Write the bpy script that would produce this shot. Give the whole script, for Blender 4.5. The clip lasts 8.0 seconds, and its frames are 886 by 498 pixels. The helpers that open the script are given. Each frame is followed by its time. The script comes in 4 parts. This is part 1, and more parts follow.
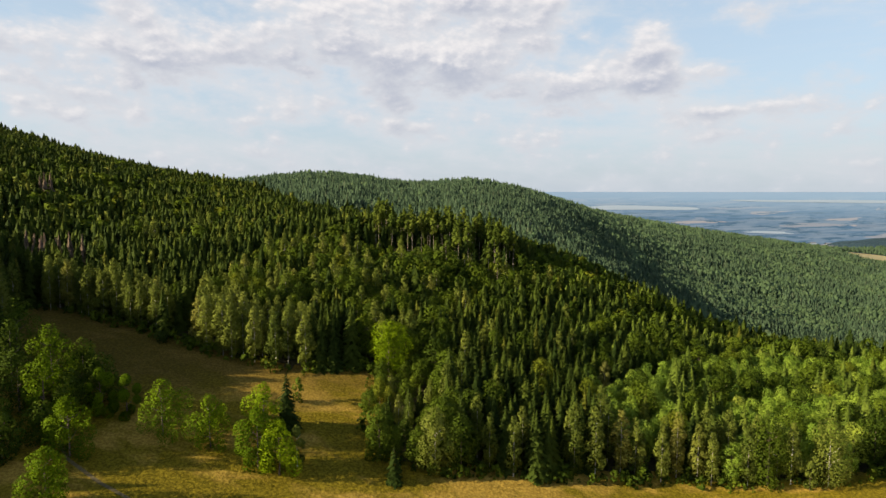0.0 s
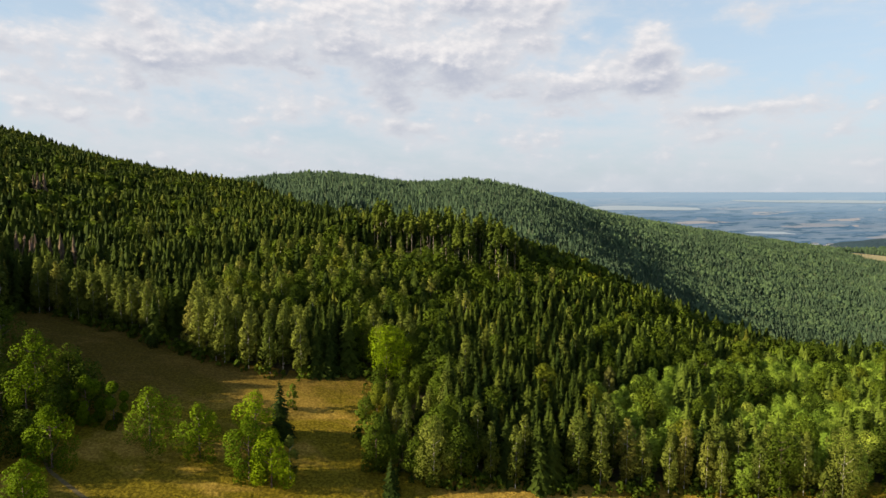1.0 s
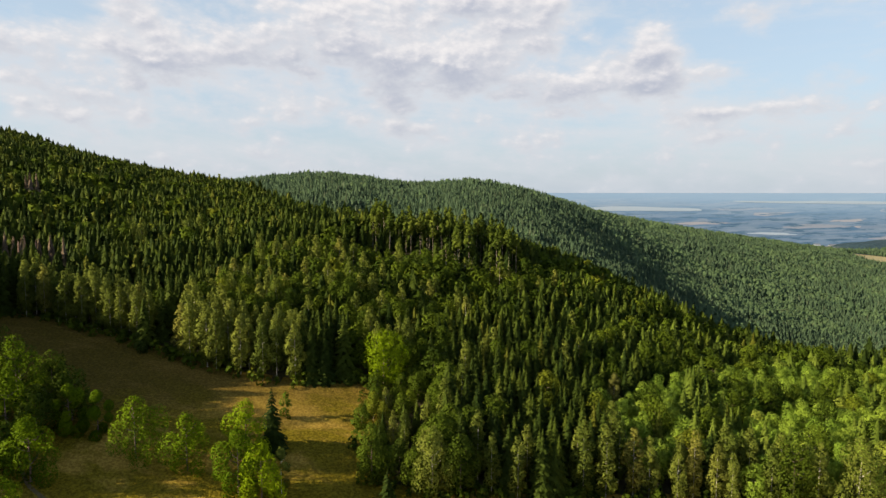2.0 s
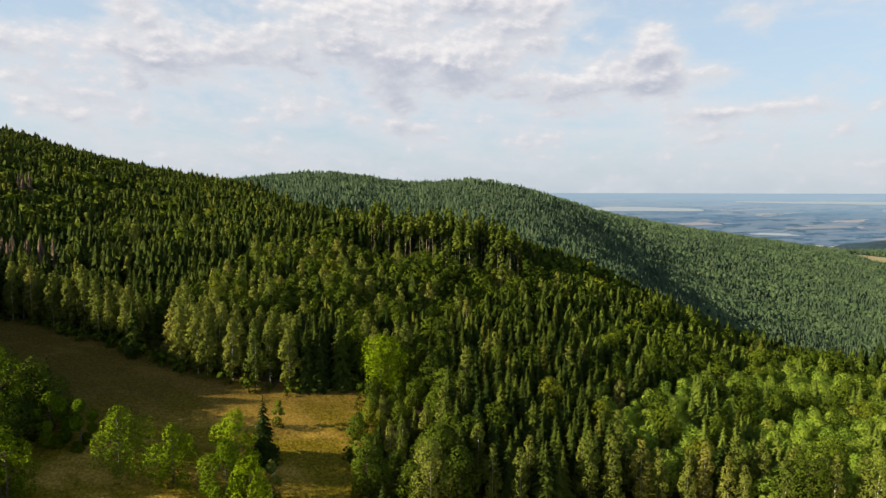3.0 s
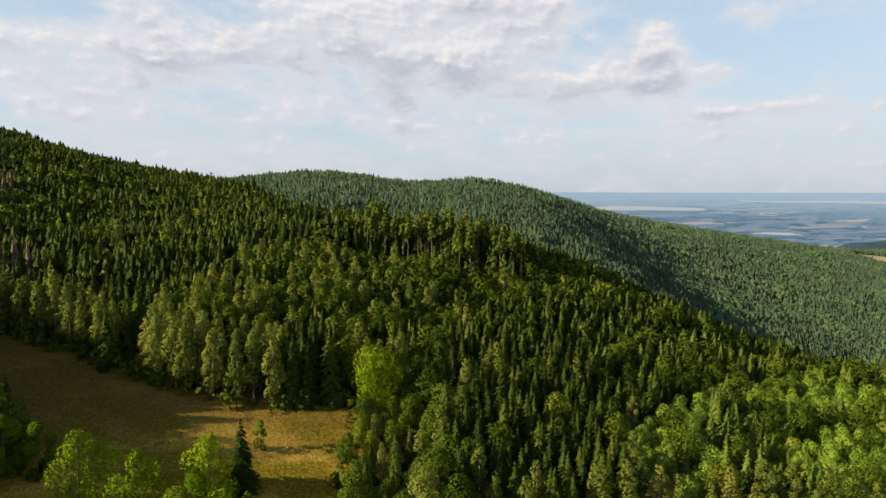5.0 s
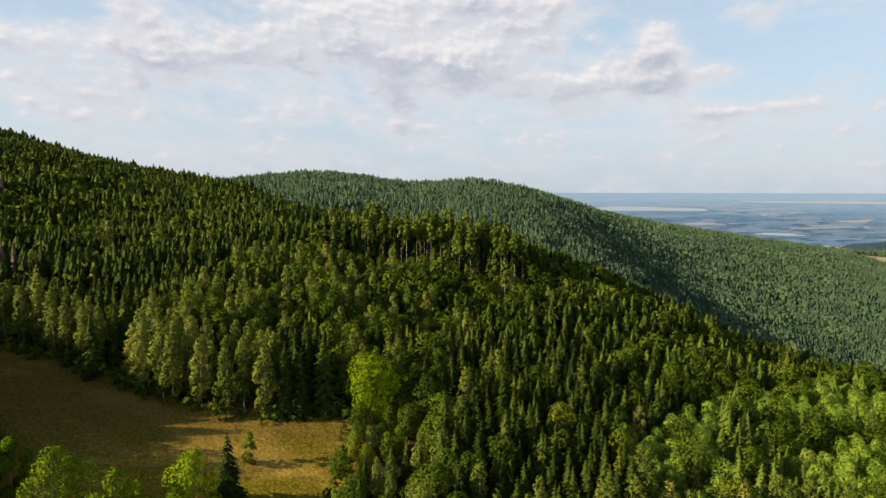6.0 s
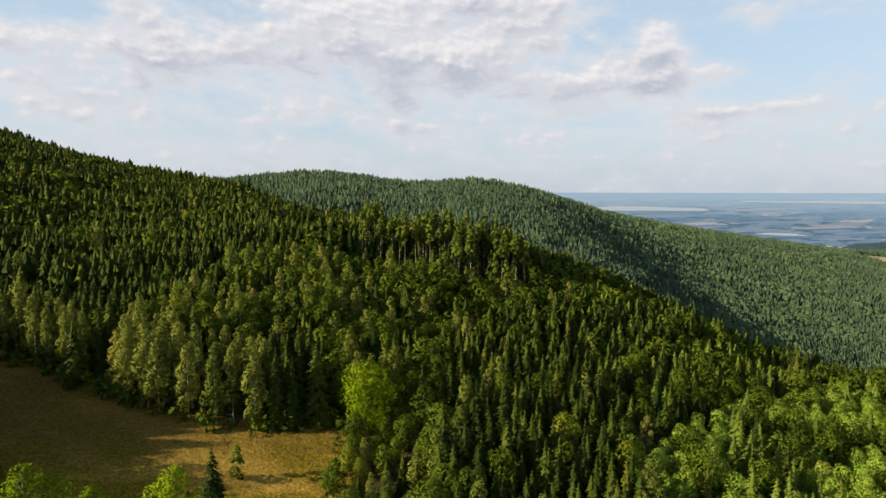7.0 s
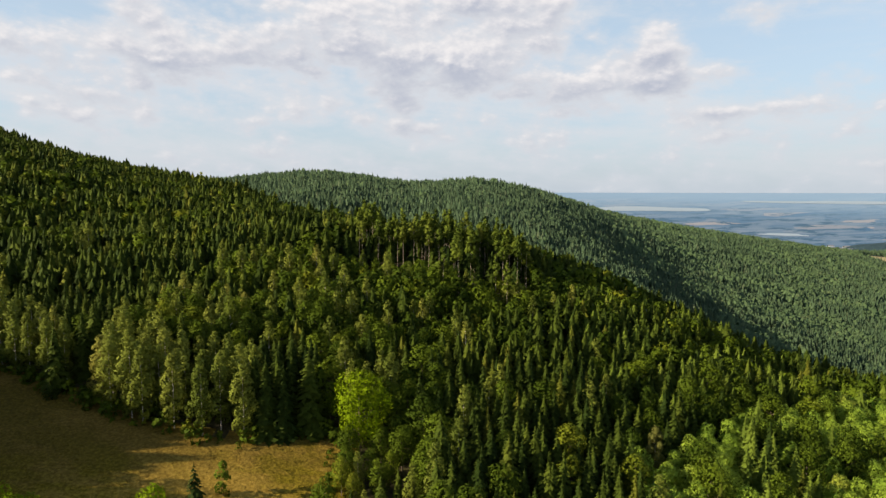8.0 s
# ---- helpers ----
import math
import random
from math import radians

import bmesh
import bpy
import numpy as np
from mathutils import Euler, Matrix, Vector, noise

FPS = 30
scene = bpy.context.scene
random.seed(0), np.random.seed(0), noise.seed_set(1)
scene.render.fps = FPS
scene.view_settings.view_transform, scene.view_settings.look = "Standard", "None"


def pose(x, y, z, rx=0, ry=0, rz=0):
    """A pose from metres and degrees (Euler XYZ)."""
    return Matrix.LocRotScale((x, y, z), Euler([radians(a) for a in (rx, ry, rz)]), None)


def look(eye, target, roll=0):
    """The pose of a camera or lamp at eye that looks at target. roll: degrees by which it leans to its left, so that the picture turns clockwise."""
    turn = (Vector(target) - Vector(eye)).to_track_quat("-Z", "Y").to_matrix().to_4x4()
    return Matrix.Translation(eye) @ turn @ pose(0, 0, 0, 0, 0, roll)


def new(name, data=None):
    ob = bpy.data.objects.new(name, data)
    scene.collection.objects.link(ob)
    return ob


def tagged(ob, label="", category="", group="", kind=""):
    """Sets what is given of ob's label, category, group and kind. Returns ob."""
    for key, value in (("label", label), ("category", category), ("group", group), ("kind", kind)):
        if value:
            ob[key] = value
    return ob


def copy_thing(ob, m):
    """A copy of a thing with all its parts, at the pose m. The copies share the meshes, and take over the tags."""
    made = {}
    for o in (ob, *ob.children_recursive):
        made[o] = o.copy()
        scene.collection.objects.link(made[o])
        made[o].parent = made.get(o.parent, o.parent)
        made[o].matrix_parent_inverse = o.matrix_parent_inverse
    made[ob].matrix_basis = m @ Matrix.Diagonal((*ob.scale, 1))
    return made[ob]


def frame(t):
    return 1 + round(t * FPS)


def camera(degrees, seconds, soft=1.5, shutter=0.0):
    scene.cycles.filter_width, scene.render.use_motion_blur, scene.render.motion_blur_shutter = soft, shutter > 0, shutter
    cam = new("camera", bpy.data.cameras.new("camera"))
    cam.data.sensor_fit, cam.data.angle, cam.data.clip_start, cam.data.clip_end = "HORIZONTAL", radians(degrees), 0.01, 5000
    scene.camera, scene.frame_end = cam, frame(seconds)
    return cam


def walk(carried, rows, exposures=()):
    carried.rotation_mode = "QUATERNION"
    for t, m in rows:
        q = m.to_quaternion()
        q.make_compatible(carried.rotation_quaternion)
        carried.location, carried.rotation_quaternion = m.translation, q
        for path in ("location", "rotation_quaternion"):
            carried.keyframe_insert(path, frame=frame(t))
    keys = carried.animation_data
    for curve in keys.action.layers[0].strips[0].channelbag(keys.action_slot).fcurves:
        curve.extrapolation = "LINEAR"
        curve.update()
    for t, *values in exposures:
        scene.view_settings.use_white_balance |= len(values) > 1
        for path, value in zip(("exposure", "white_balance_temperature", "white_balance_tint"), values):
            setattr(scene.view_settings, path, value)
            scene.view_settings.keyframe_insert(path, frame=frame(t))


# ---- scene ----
cam = camera(73.8, 8.0, 1.5)
PATH = [
    (0, (0.027, -0.059, 79.956), (0.047, 1.932, 79.769), 0.1),
    (0.5, (0.305, 3.327, 79.921), (0.324, 5.319, 79.735), 0.1),
    (1, (0.574, 6.58, 79.947), (0.591, 8.571, 79.761), 0.1),
    (1.5, (0.86, 10.182, 79.909), (0.876, 12.174, 79.725), 0.1),
    (3, (1.704, 20.937, 80.021), (1.715, 22.929, 79.837), 0.2),
    (3.5, (1.992, 24.8, 80.035), (2.002, 26.792, 79.85), 0.2),
    (4, (2.201, 28.477, 80.035), (2.21, 30.468, 79.849), 0.2),
    (4.5, (2.457, 32.486, 80.115), (2.465, 34.477, 79.928), 0.2),
    (6, (3.407, 44.363, 80.363), (3.411, 46.354, 80.178), 0.2),
    (6.5, (3.679, 48.144, 80.476), (3.682, 50.135, 80.29), 0.2),
    (7, (4.053, 52.289, 80.546), (4.055, 54.281, 80.36), 0.2),
    (7.5, (4.373, 56.179, 80.574), (4.374, 58.17, 80.388), 0.2),
    (8, (4.766, 60.29, 80.613), (4.765, 62.282, 80.427), 0.2),
]
walk(cam, [(t, look(eye, target, roll)) for t, eye, target, roll in PATH])

# ---- sky, sun ----
SUN_AZ, SUN_EL = radians(253.0), radians(22.4)
SKY_STRENGTH = 0.15


def calc(tree, op, a, b=None, c=None, clamp=False):
    """A maths node; a, b, c are numbers or sockets. Returns its output."""
    n = tree.nodes.new("ShaderNodeMath")
    n.operation, n.use_clamp = op, clamp
    for i, v in enumerate((a, b, c)):
        if v is None:
            continue
        if isinstance(v, (int, float)):
            n.inputs[i].default_value = v
        else:
            tree.links.new(v, n.inputs[i])
    return n.outputs[0]


def blend(tree, fac, a, b, mode="MIX"):
    """Mixes two colours, each a socket or an (r, g, b)."""
    n = tree.nodes.new("ShaderNodeMix")
    n.data_type, n.blend_type = "RGBA", mode
    for i, v in ((0, fac), (6, a), (7, b)):
        if isinstance(v, (int, float)):
            n.inputs[i].default_value = v
        elif isinstance(v, tuple):
            n.inputs[i].default_value = (*v, 1.0)
        else:
            tree.links.new(v, n.inputs[i])
    return n.outputs[2]


def grain(tree, vector, scale, detail=4.0, rough=0.55, warp=0.0):
    """A noise texture's value."""
    n = tree.nodes.new("ShaderNodeTexNoise")
    n.inputs["Scale"].default_value, n.inputs["Detail"].default_value = scale, detail
    n.inputs["Roughness"].default_value, n.inputs["Distortion"].default_value = rough, warp
    if vector is not None:
        tree.links.new(vector, n.inputs["Vector"])
    return n.outputs[0]


def ramp(tree, v, lo, hi):
    """0 below lo, 1 above hi, smooth between."""
    n = tree.nodes.new("ShaderNodeMapRange")
    n.interpolation_type = "SMOOTHSTEP"
    n.inputs[1].default_value, n.inputs[2].default_value = lo, hi
    tree.links.new(v, n.inputs[0])
    return n.outputs[0]


# banks of cloud: bearing and height in degrees, half widths in degrees, thickness
CLOUDS = (
    (-9.0, 15.0, 8.5, 3.6, 0.36), (-3.0, 11.6, 6.0, 2.4, 0.34), (4.5, 11.4, 4.6, 2.2, 0.36), (7.5, 14.8, 3.4, 2.2, 0.30), (3.0, 17.8, 6.0, 1.8, 0.30),
    (13.0, 9.8, 4.6, 1.4, 0.40), (19.4, 12.7, 2.4, 1.4, 0.58), (19.4, 10.0, 3.4, 1.1, 0.48), (10.5, 17.0, 2.2, 1.8, 0.20),
    (-26.5, 15.0, 4.0, 1.6, 0.26), (-24.0, 11.2, 3.6, 2.2, 0.40), (-18.0, 12.6, 4.2, 1.6, 0.26), (-34.0, 11.2, 3.6, 1.5, 0.38), (-30.0, 8.2, 3.2, 1.2, 0.30),
)
# low banks and wisps
LOW_CLOUDS = (
    (-30.5, 5.6, 3.6, 0.9, 0.34), (-16.0, 6.8, 5.0, 1.6, 0.24), (-14.0, 4.0, 5.5, 0.9, 0.18), (-3.5, 6.4, 3.0, 0.9, 0.22), (3.0, 6.2, 3.0, 0.8, 0.20), (13.5, 7.8, 2.6, 0.8, 0.22),
    (25.6, 7.2, 3.8, 0.55, 0.46), (33.5, 6.6, 5.0, 1.0, 0.24), (24.5, 10.6, 2.6, 0.7, 0.20), (34.0, 15.4, 6.0, 1.0, 0.26), (28.0, 5.0, 7.0, 0.7, 0.18),
)
# openings of blue between them
GAPS = ((31.0, 11.6, 6.0, 2.6, 0.28), (-34.0, 15.6, 3.8, 1.6, 0.34), (-20.0, 15.6, 1.8, 0.9, 0.16), (15.0, 15.0, 2.6, 1.8, 0.22), (24.0, 16.5, 5.0, 1.6, 0.22), (-20.0, 8.8, 3.0, 0.9, 0.12))


def make_sky():
    world = bpy.data.worlds.new("sky")
    scene.world = world
    world.use_nodes = True
    tree = world.node_tree
    tree.nodes.clear()
    sky = tree.nodes.new("ShaderNodeTexSky")
    sky.sky_type, sky.sun_disc = "NISHITA", False
    sky.sun_elevation, sky.sun_rotation = SUN_EL, SUN_AZ
    sky.altitude, sky.air_density, sky.dust_density, sky.ozone_density = 600, 1.0, 1.0, 1.2
    coord = tree.nodes.new("ShaderNodeTexCoord")
    split = tree.nodes.new("ShaderNodeSeparateXYZ")
    tree.links.new(coord.outputs["Generated"], split.inputs[0])
    dx, dy, dz = split.outputs
    u = calc(tree, "MULTIPLY", calc(tree, "ARCTAN2", dx, dy), 57.2958)
    v = calc(tree, "MULTIPLY", calc(tree, "ARCSINE", dz), 57.2958)
    # cloud bodies: stretched noise, sampled twice to tell the sunlit side
    def body(du, dv):
        join = tree.nodes.new("ShaderNodeCombineXYZ")
        tree.links.new(calc(tree, "ADD", calc(tree, "MULTIPLY", u, 0.085), du), join.inputs[0])
        tree.links.new(calc(tree, "ADD", calc(tree, "MULTIPLY", v, 0.15), dv), join.inputs[1])
        join.inputs[2].default_value = 3.7
        cells = tree.nodes.new("ShaderNodeTexVoronoi")
        cells.feature = "SMOOTH_F1"
        cells.inputs["Scale"].default_value, cells.inputs["Detail"].default_value = 3.4, 4.0
        cells.inputs["Roughness"].default_value, cells.inputs["Smoothness"].default_value = 0.55, 0.6
        tree.links.new(join.outputs[0], cells.inputs["Vector"])
        soft = grain(tree, join.outputs[0], 1.9, 10.0, 0.56, 0.2)
        return calc(tree, "ADD", calc(tree, "MULTIPLY", soft, 0.84), calc(tree, "MULTIPLY_ADD", cells.outputs["Distance"], -0.32, 0.31))
    here, there = body(0.0, 0.0), body(-0.035, 0.06)
    bias, rise = 0.0, 0.0
    for cu, cv, su, sv, amp in CLOUDS + LOW_CLOUDS:
        a = calc(tree, "DIVIDE", calc(tree, "SUBTRACT", u, cu), su)
        b = calc(tree, "DIVIDE", calc(tree, "SUBTRACT", v, cv), sv)
        r = calc(tree, "ADD", calc(tree, "MULTIPLY", a, a), calc(tree, "MULTIPLY", b, b))
        g = calc(tree, "MULTIPLY", calc(tree, "EXPONENT", calc(tree, "MULTIPLY", r, -0.7)), amp)
        bias = calc(tree, "ADD", g, bias)
        rise = calc(tree, "ADD", calc(tree, "MULTIPLY", g, b), rise)
    gap = 0.0
    for cu, cv, su, sv, amp in GAPS:
        a = calc(tree, "DIVIDE", calc(tree, "SUBTRACT", u, cu), su)
        b = calc(tree, "DIVIDE", calc(tree, "SUBTRACT", v, cv), sv)
        r = calc(tree, "ADD", calc(tree, "MULTIPLY", a, a), calc(tree, "MULTIPLY", b, b))
        gap = calc(tree, "ADD", calc(tree, "MULTIPLY", calc(tree, "EXPONENT", calc(tree, "MULTIPLY", r, -0.7)), amp), gap)
    thick = calc(tree, "SUBTRACT", calc(tree, "ADD", calc(tree, "MULTIPLY_ADD", here, 1.20, -0.030), calc(tree, "MULTIPLY", bias, 0.75)), gap)
    long = tree.nodes.new("ShaderNodeCombineXYZ")
    tree.links.new(calc(tree, "MULTIPLY", u, 0.030), long.inputs[0])
    tree.links.new(calc(tree, "ADD", calc(tree, "MULTIPLY", v, 0.15), calc(tree, "MULTIPLY", u, 0.012)), long.inputs[1])
    high = ramp(tree, v, 20.0, 42.0)
    thick = calc(tree, "SUBTRACT", thick, calc(tree, "MULTIPLY", high, 0.30))
    streak = ramp(tree, calc(tree, "SUBTRACT", grain(tree, long.outputs[0], 2.2, 6.0, 0.6, 0.3), calc(tree, "MULTIPLY", gap, 0.6)), 0.38, 0.68)
    cover = ramp(tree, thick, 0.50, 0.76)
    veil = ramp(tree, thick, 0.26, 0.70)
    lit = ramp(tree, calc(tree, "ADD", calc(tree, "SUBTRACT", here, there), calc(tree, "MULTIPLY", rise, 0.60)), -0.13, 0.27)
    dark = ramp(tree, thick, 0.64, 0.98)
    base = tree.nodes.new("ShaderNodeVectorMath")
    base.operation = "SCALE"
    base.inputs["Scale"].default_value = SKY_STRENGTH
    tree.links.new(sky.outputs[0], base.inputs[0])
    haze = calc(tree, "MULTIPLY", calc(tree, "EXPONENT", calc(tree, "MULTIPLY", calc(tree, "ABSOLUTE", v), -0.13)), 0.92)
    clear = blend(tree, calc(tree, "MULTIPLY_ADD", high, -0.5, 0.5), base.outputs[0], (0.70, 0.85, 0.97))
    clear = blend(tree, haze, clear, (0.535, 0.605, 0.665))
    clear = blend(tree, calc(tree, "MULTIPLY", veil, 0.88), clear, (0.715, 0.738, 0.788))
    clear = blend(tree, calc(tree, "MULTIPLY", streak, calc(tree, "MULTIPLY_ADD", high, -0.45, 0.58)), clear, (0.76, 0.77, 0.80))
    shade = blend(tree, dark, (0.64, 0.655, 0.71), (0.47, 0.50, 0.60))
    puff = blend(tree, lit, shade, (0.94, 0.90, 0.89))
    colour = blend(tree, calc(tree, "MULTIPLY", cover, 0.88), clear, puff)
    mist = calc(tree, "MULTIPLY", calc(tree, "EXPONENT", calc(tree, "MULTIPLY", calc(tree, "ABSOLUTE", v), -0.26)), 0.72)
    colour = blend(tree, mist, colour, (0.545, 0.605, 0.670))
    back = tree.nodes.new("ShaderNodeBackground")
    tree.links.new(colour, back.inputs["Color"])
    back.inputs["Strength"].default_value = 0.45
    out = tree.nodes.new("ShaderNodeOutputWorld")
    tree.links.new(back.outputs[0], out.inputs[0])


make_sky()
scene.view_settings.exposure = 1.15
sun = new("sun", bpy.data.lights.new("sun", "SUN"))
sun.data.energy, sun.data.angle, sun.data.color = 5.0, radians(0.6), (1.0, 0.845, 0.57)
toward = Vector((math.sin(SUN_AZ) * math.cos(SUN_EL), math.cos(SUN_AZ) * math.cos(SUN_EL), math.sin(SUN_EL)))
sun.matrix_world = look(toward * 300, (0, 0, 0))


# ---- materials ----
def material(name):
    m = bpy.data.materials.new(name)
    m.use_nodes = True
    t = m.node_tree
    t.nodes.clear()
    out = t.nodes.new("ShaderNodeOutputMaterial")
    return m, t, out


def place(t, sx=1.0, sy=1.0, sz=1.0):
    """The world position, scaled by axis."""
    g = t.nodes.new("ShaderNodeNewGeometry")
    m = t.nodes.new("ShaderNodeMapping")
    m.inputs["Scale"].default_value = (sx, sy, sz)
    t.links.new(g.outputs["Position"], m.inputs["Vector"])
    return m.outputs[0]


def surface(t, out, colour, rough=0.8, bump=None, depth=0.1, through_light=0.0, gloss=0.2):
    p = t.nodes.new("ShaderNodeBsdfPrincipled")
    t.links.new(colour, p.inputs["Base Color"])
    p.inputs["Roughness"].default_value = rough
    p.inputs["Specular IOR Level"].default_value = gloss
    if bump is not None:
        b = t.nodes.new("ShaderNodeBump")
        b.inputs["Distance"].default_value = depth
        t.links.new(bump, b.inputs["Height"])
        t.links.new(b.outputs[0], p.inputs["Normal"])
    shader = p.outputs[0]
    if through_light:
        tr = t.nodes.new("ShaderNodeBsdfTranslucent")
        t.links.new(colour, tr.inputs["Color"])
        mix = t.nodes.new("ShaderNodeMixShader")
        mix.inputs[0].default_value = through_light
        t.links.new(shader, mix.inputs[1])
        t.links.new(tr.outputs[0], mix.inputs[2])
        shader = mix.outputs[0]
    t.links.new(shader, out.inputs[0])


def foliage(name, deep, middle, bright, through_light=0.25):
    """Leaves: each tree has a tint of its own, each clump a little more."""
    m, t, out = material(name)
    tint = t.nodes.new("ShaderNodeAttribute")
    tint.attribute_name = "tint"
    info = t.nodes.new("ShaderNodeObjectInfo")
    geo = t.nodes.new("ShaderNodeNewGeometry")
    whole = calc(t, "FRACT", calc(t, "ADD", tint.outputs["Fac"], info.outputs["Random"]))
    leaf = geo.outputs["Random Per Island"]
    patch = calc(t, "ADD", calc(t, "MULTIPLY", grain(t, place(t), 0.05, 2.0), 0.6), calc(t, "MULTIPLY", grain(t, place(t), 0.011, 3.0), 0.4))
    k = calc(t, "ADD", calc(t, "MULTIPLY", whole, 0.55), calc(t, "MULTIPLY", leaf, 0.17))
    k = calc(t, "ADD", k, calc(t, "MULTIPLY", calc(t, "SUBTRACT", patch, 0.5), 0.9), clamp=True)
    low = blend(t, ramp(t, k, 0.0, 0.5), deep, middle)
    colour = blend(t, ramp(t, k, 0.45, 1.0), low, bright)
    colour = blend(t, calc(t, "MULTIPLY", ramp(t, whole, 0.90, 1.0), 0.6), colour, tuple(v * w for v, w in zip(bright, (1.0, 0.84, 1.0))))
    surface(t, out, colour, 0.7, None, 0.1, through_light, 0.03)
    return m


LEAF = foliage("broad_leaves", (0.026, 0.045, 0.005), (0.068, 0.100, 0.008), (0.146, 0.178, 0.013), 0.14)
# two brighter leaf greens, with sunlight painted in, for trees standing in the sun
SUNNY_PALE_LEAF = foliage("sunny_pale_leaves", (0.166, 0.260, 0.030), (0.254, 0.352, 0.042), (0.334, 0.420, 0.056), 0.36)
SUNLIT_LEAF = foliage("sunlit_leaves", (0.062, 0.106, 0.003), (0.146, 0.214, 0.004), (0.234, 0.302, 0.007), 0.22)
BIRCH_LEAF = foliage("birch_leaves", (0.076, 0.102, 0.016), (0.138, 0.162, 0.026), (0.208, 0.222, 0.039), 0.20)
DRY_BIRCH_LEAF = foliage("dry_birch_leaves", (0.104, 0.108, 0.026), (0.136, 0.136, 0.034), (0.170, 0.164, 0.044), 0.20)
NEEDLE = foliage("spruce_needles", (0.015, 0.027, 0.005), (0.040, 0.058, 0.008), (0.092, 0.110, 0.012), 0.05)
LARCH_NEEDLE = foliage("larch_needles", (0.062, 0.092, 0.013), (0.094, 0.130, 0.018), (0.134, 0.170, 0.025), 0.14)
PINE_NEEDLE = foliage("pine_needles", (0.052, 0.078, 0.011), (0.086, 0.114, 0.015), (0.120, 0.142, 0.020), 0.12)
# leaves and needles of the back hill, greyed and blued to carry distance haze
HAZED_LEAF = foliage("hazed_leaves", (0.064, 0.106, 0.052), (0.083, 0.128, 0.060), (0.103, 0.150, 0.068), 0.15)
HAZED_NEEDLE = foliage("hazed_needles", (0.042, 0.071, 0.042), (0.056, 0.088, 0.049), (0.074, 0.106, 0.057), 0.08)
DEAD_NEEDLE = foliage("dead_needles", (0.096, 0.072, 0.050), (0.130, 0.098, 0.070), (0.165, 0.128, 0.094), 0.12)


def bark(name, dark, light, scale):
    m, t, out = material(name)
    n = grain(t, place(t, 1, 1, 2.5), scale, 5.0, 0.6)
    surface(t, out, blend(t, ramp(t, n, 0.38, 0.60), dark, light), 0.9, n, 0.03)
    return m


BIRCH_BARK = bark("birch_bark", (0.10, 0.09, 0.08), (0.62, 0.58, 0.52), 1.6)
BROWN_BARK = bark("brown_bark", (0.06, 0.045, 0.035), (0.16, 0.12, 0.09), 2.5)
PINE_BARK = bark("pine_bark", (0.17, 0.13, 0.10), (0.42, 0.35, 0.28), 2.0)


def make_meadow_material(name, level, through_light):
    """Dry meadow: straw, olive grass and a browner upper part with shade painted into its colour."""
    m, t, out = material(name)
    big = grain(t, place(t, 0.6, 1.4, 0.6), 0.035, 4.0, 0.55, 0.6)
    mid = grain(t, place(t, 0.7, 1.2, 1), 0.16, 5.0, 0.6, 0.4)
    fine = grain(t, place(t), 1.3, 5.0, 0.65)

    def pair(lo, hi):
        return blend(t, ramp(t, fine, 0.35, 0.7), tuple(v * level for v in lo), tuple(v * level for v in hi))

    straw = pair((0.29, 0.187, 0.032), (0.56, 0.378, 0.075))
    green = pair((0.125, 0.096, 0.008), (0.310, 0.238, 0.019))
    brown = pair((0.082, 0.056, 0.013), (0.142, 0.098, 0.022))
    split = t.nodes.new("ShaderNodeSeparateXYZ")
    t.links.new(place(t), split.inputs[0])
    # upper meadow: brown grass, darkened further as painted shade
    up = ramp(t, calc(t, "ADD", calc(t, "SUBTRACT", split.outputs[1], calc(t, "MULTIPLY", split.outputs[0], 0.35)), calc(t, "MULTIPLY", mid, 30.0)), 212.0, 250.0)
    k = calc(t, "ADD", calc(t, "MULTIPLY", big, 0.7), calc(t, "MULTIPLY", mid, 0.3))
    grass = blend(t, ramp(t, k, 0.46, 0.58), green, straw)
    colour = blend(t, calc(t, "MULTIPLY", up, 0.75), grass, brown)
    relief = calc(t, "ADD", mid, calc(t, "MULTIPLY", fine, 0.5))
    surface(t, out, colour, 0.95, relief, 0.5, through_light, 0.05)
    return m


def make_forest_floor():
    m, t, out = material("forest_floor")
    n = grain(t, place(t), 0.5, 6.0, 0.6)
    surface(t, out, blend(t, ramp(t, n, 0.35, 0.65), (0.030, 0.026, 0.012), (0.060, 0.055, 0.020)), 0.95, n, 0.3)
    return m


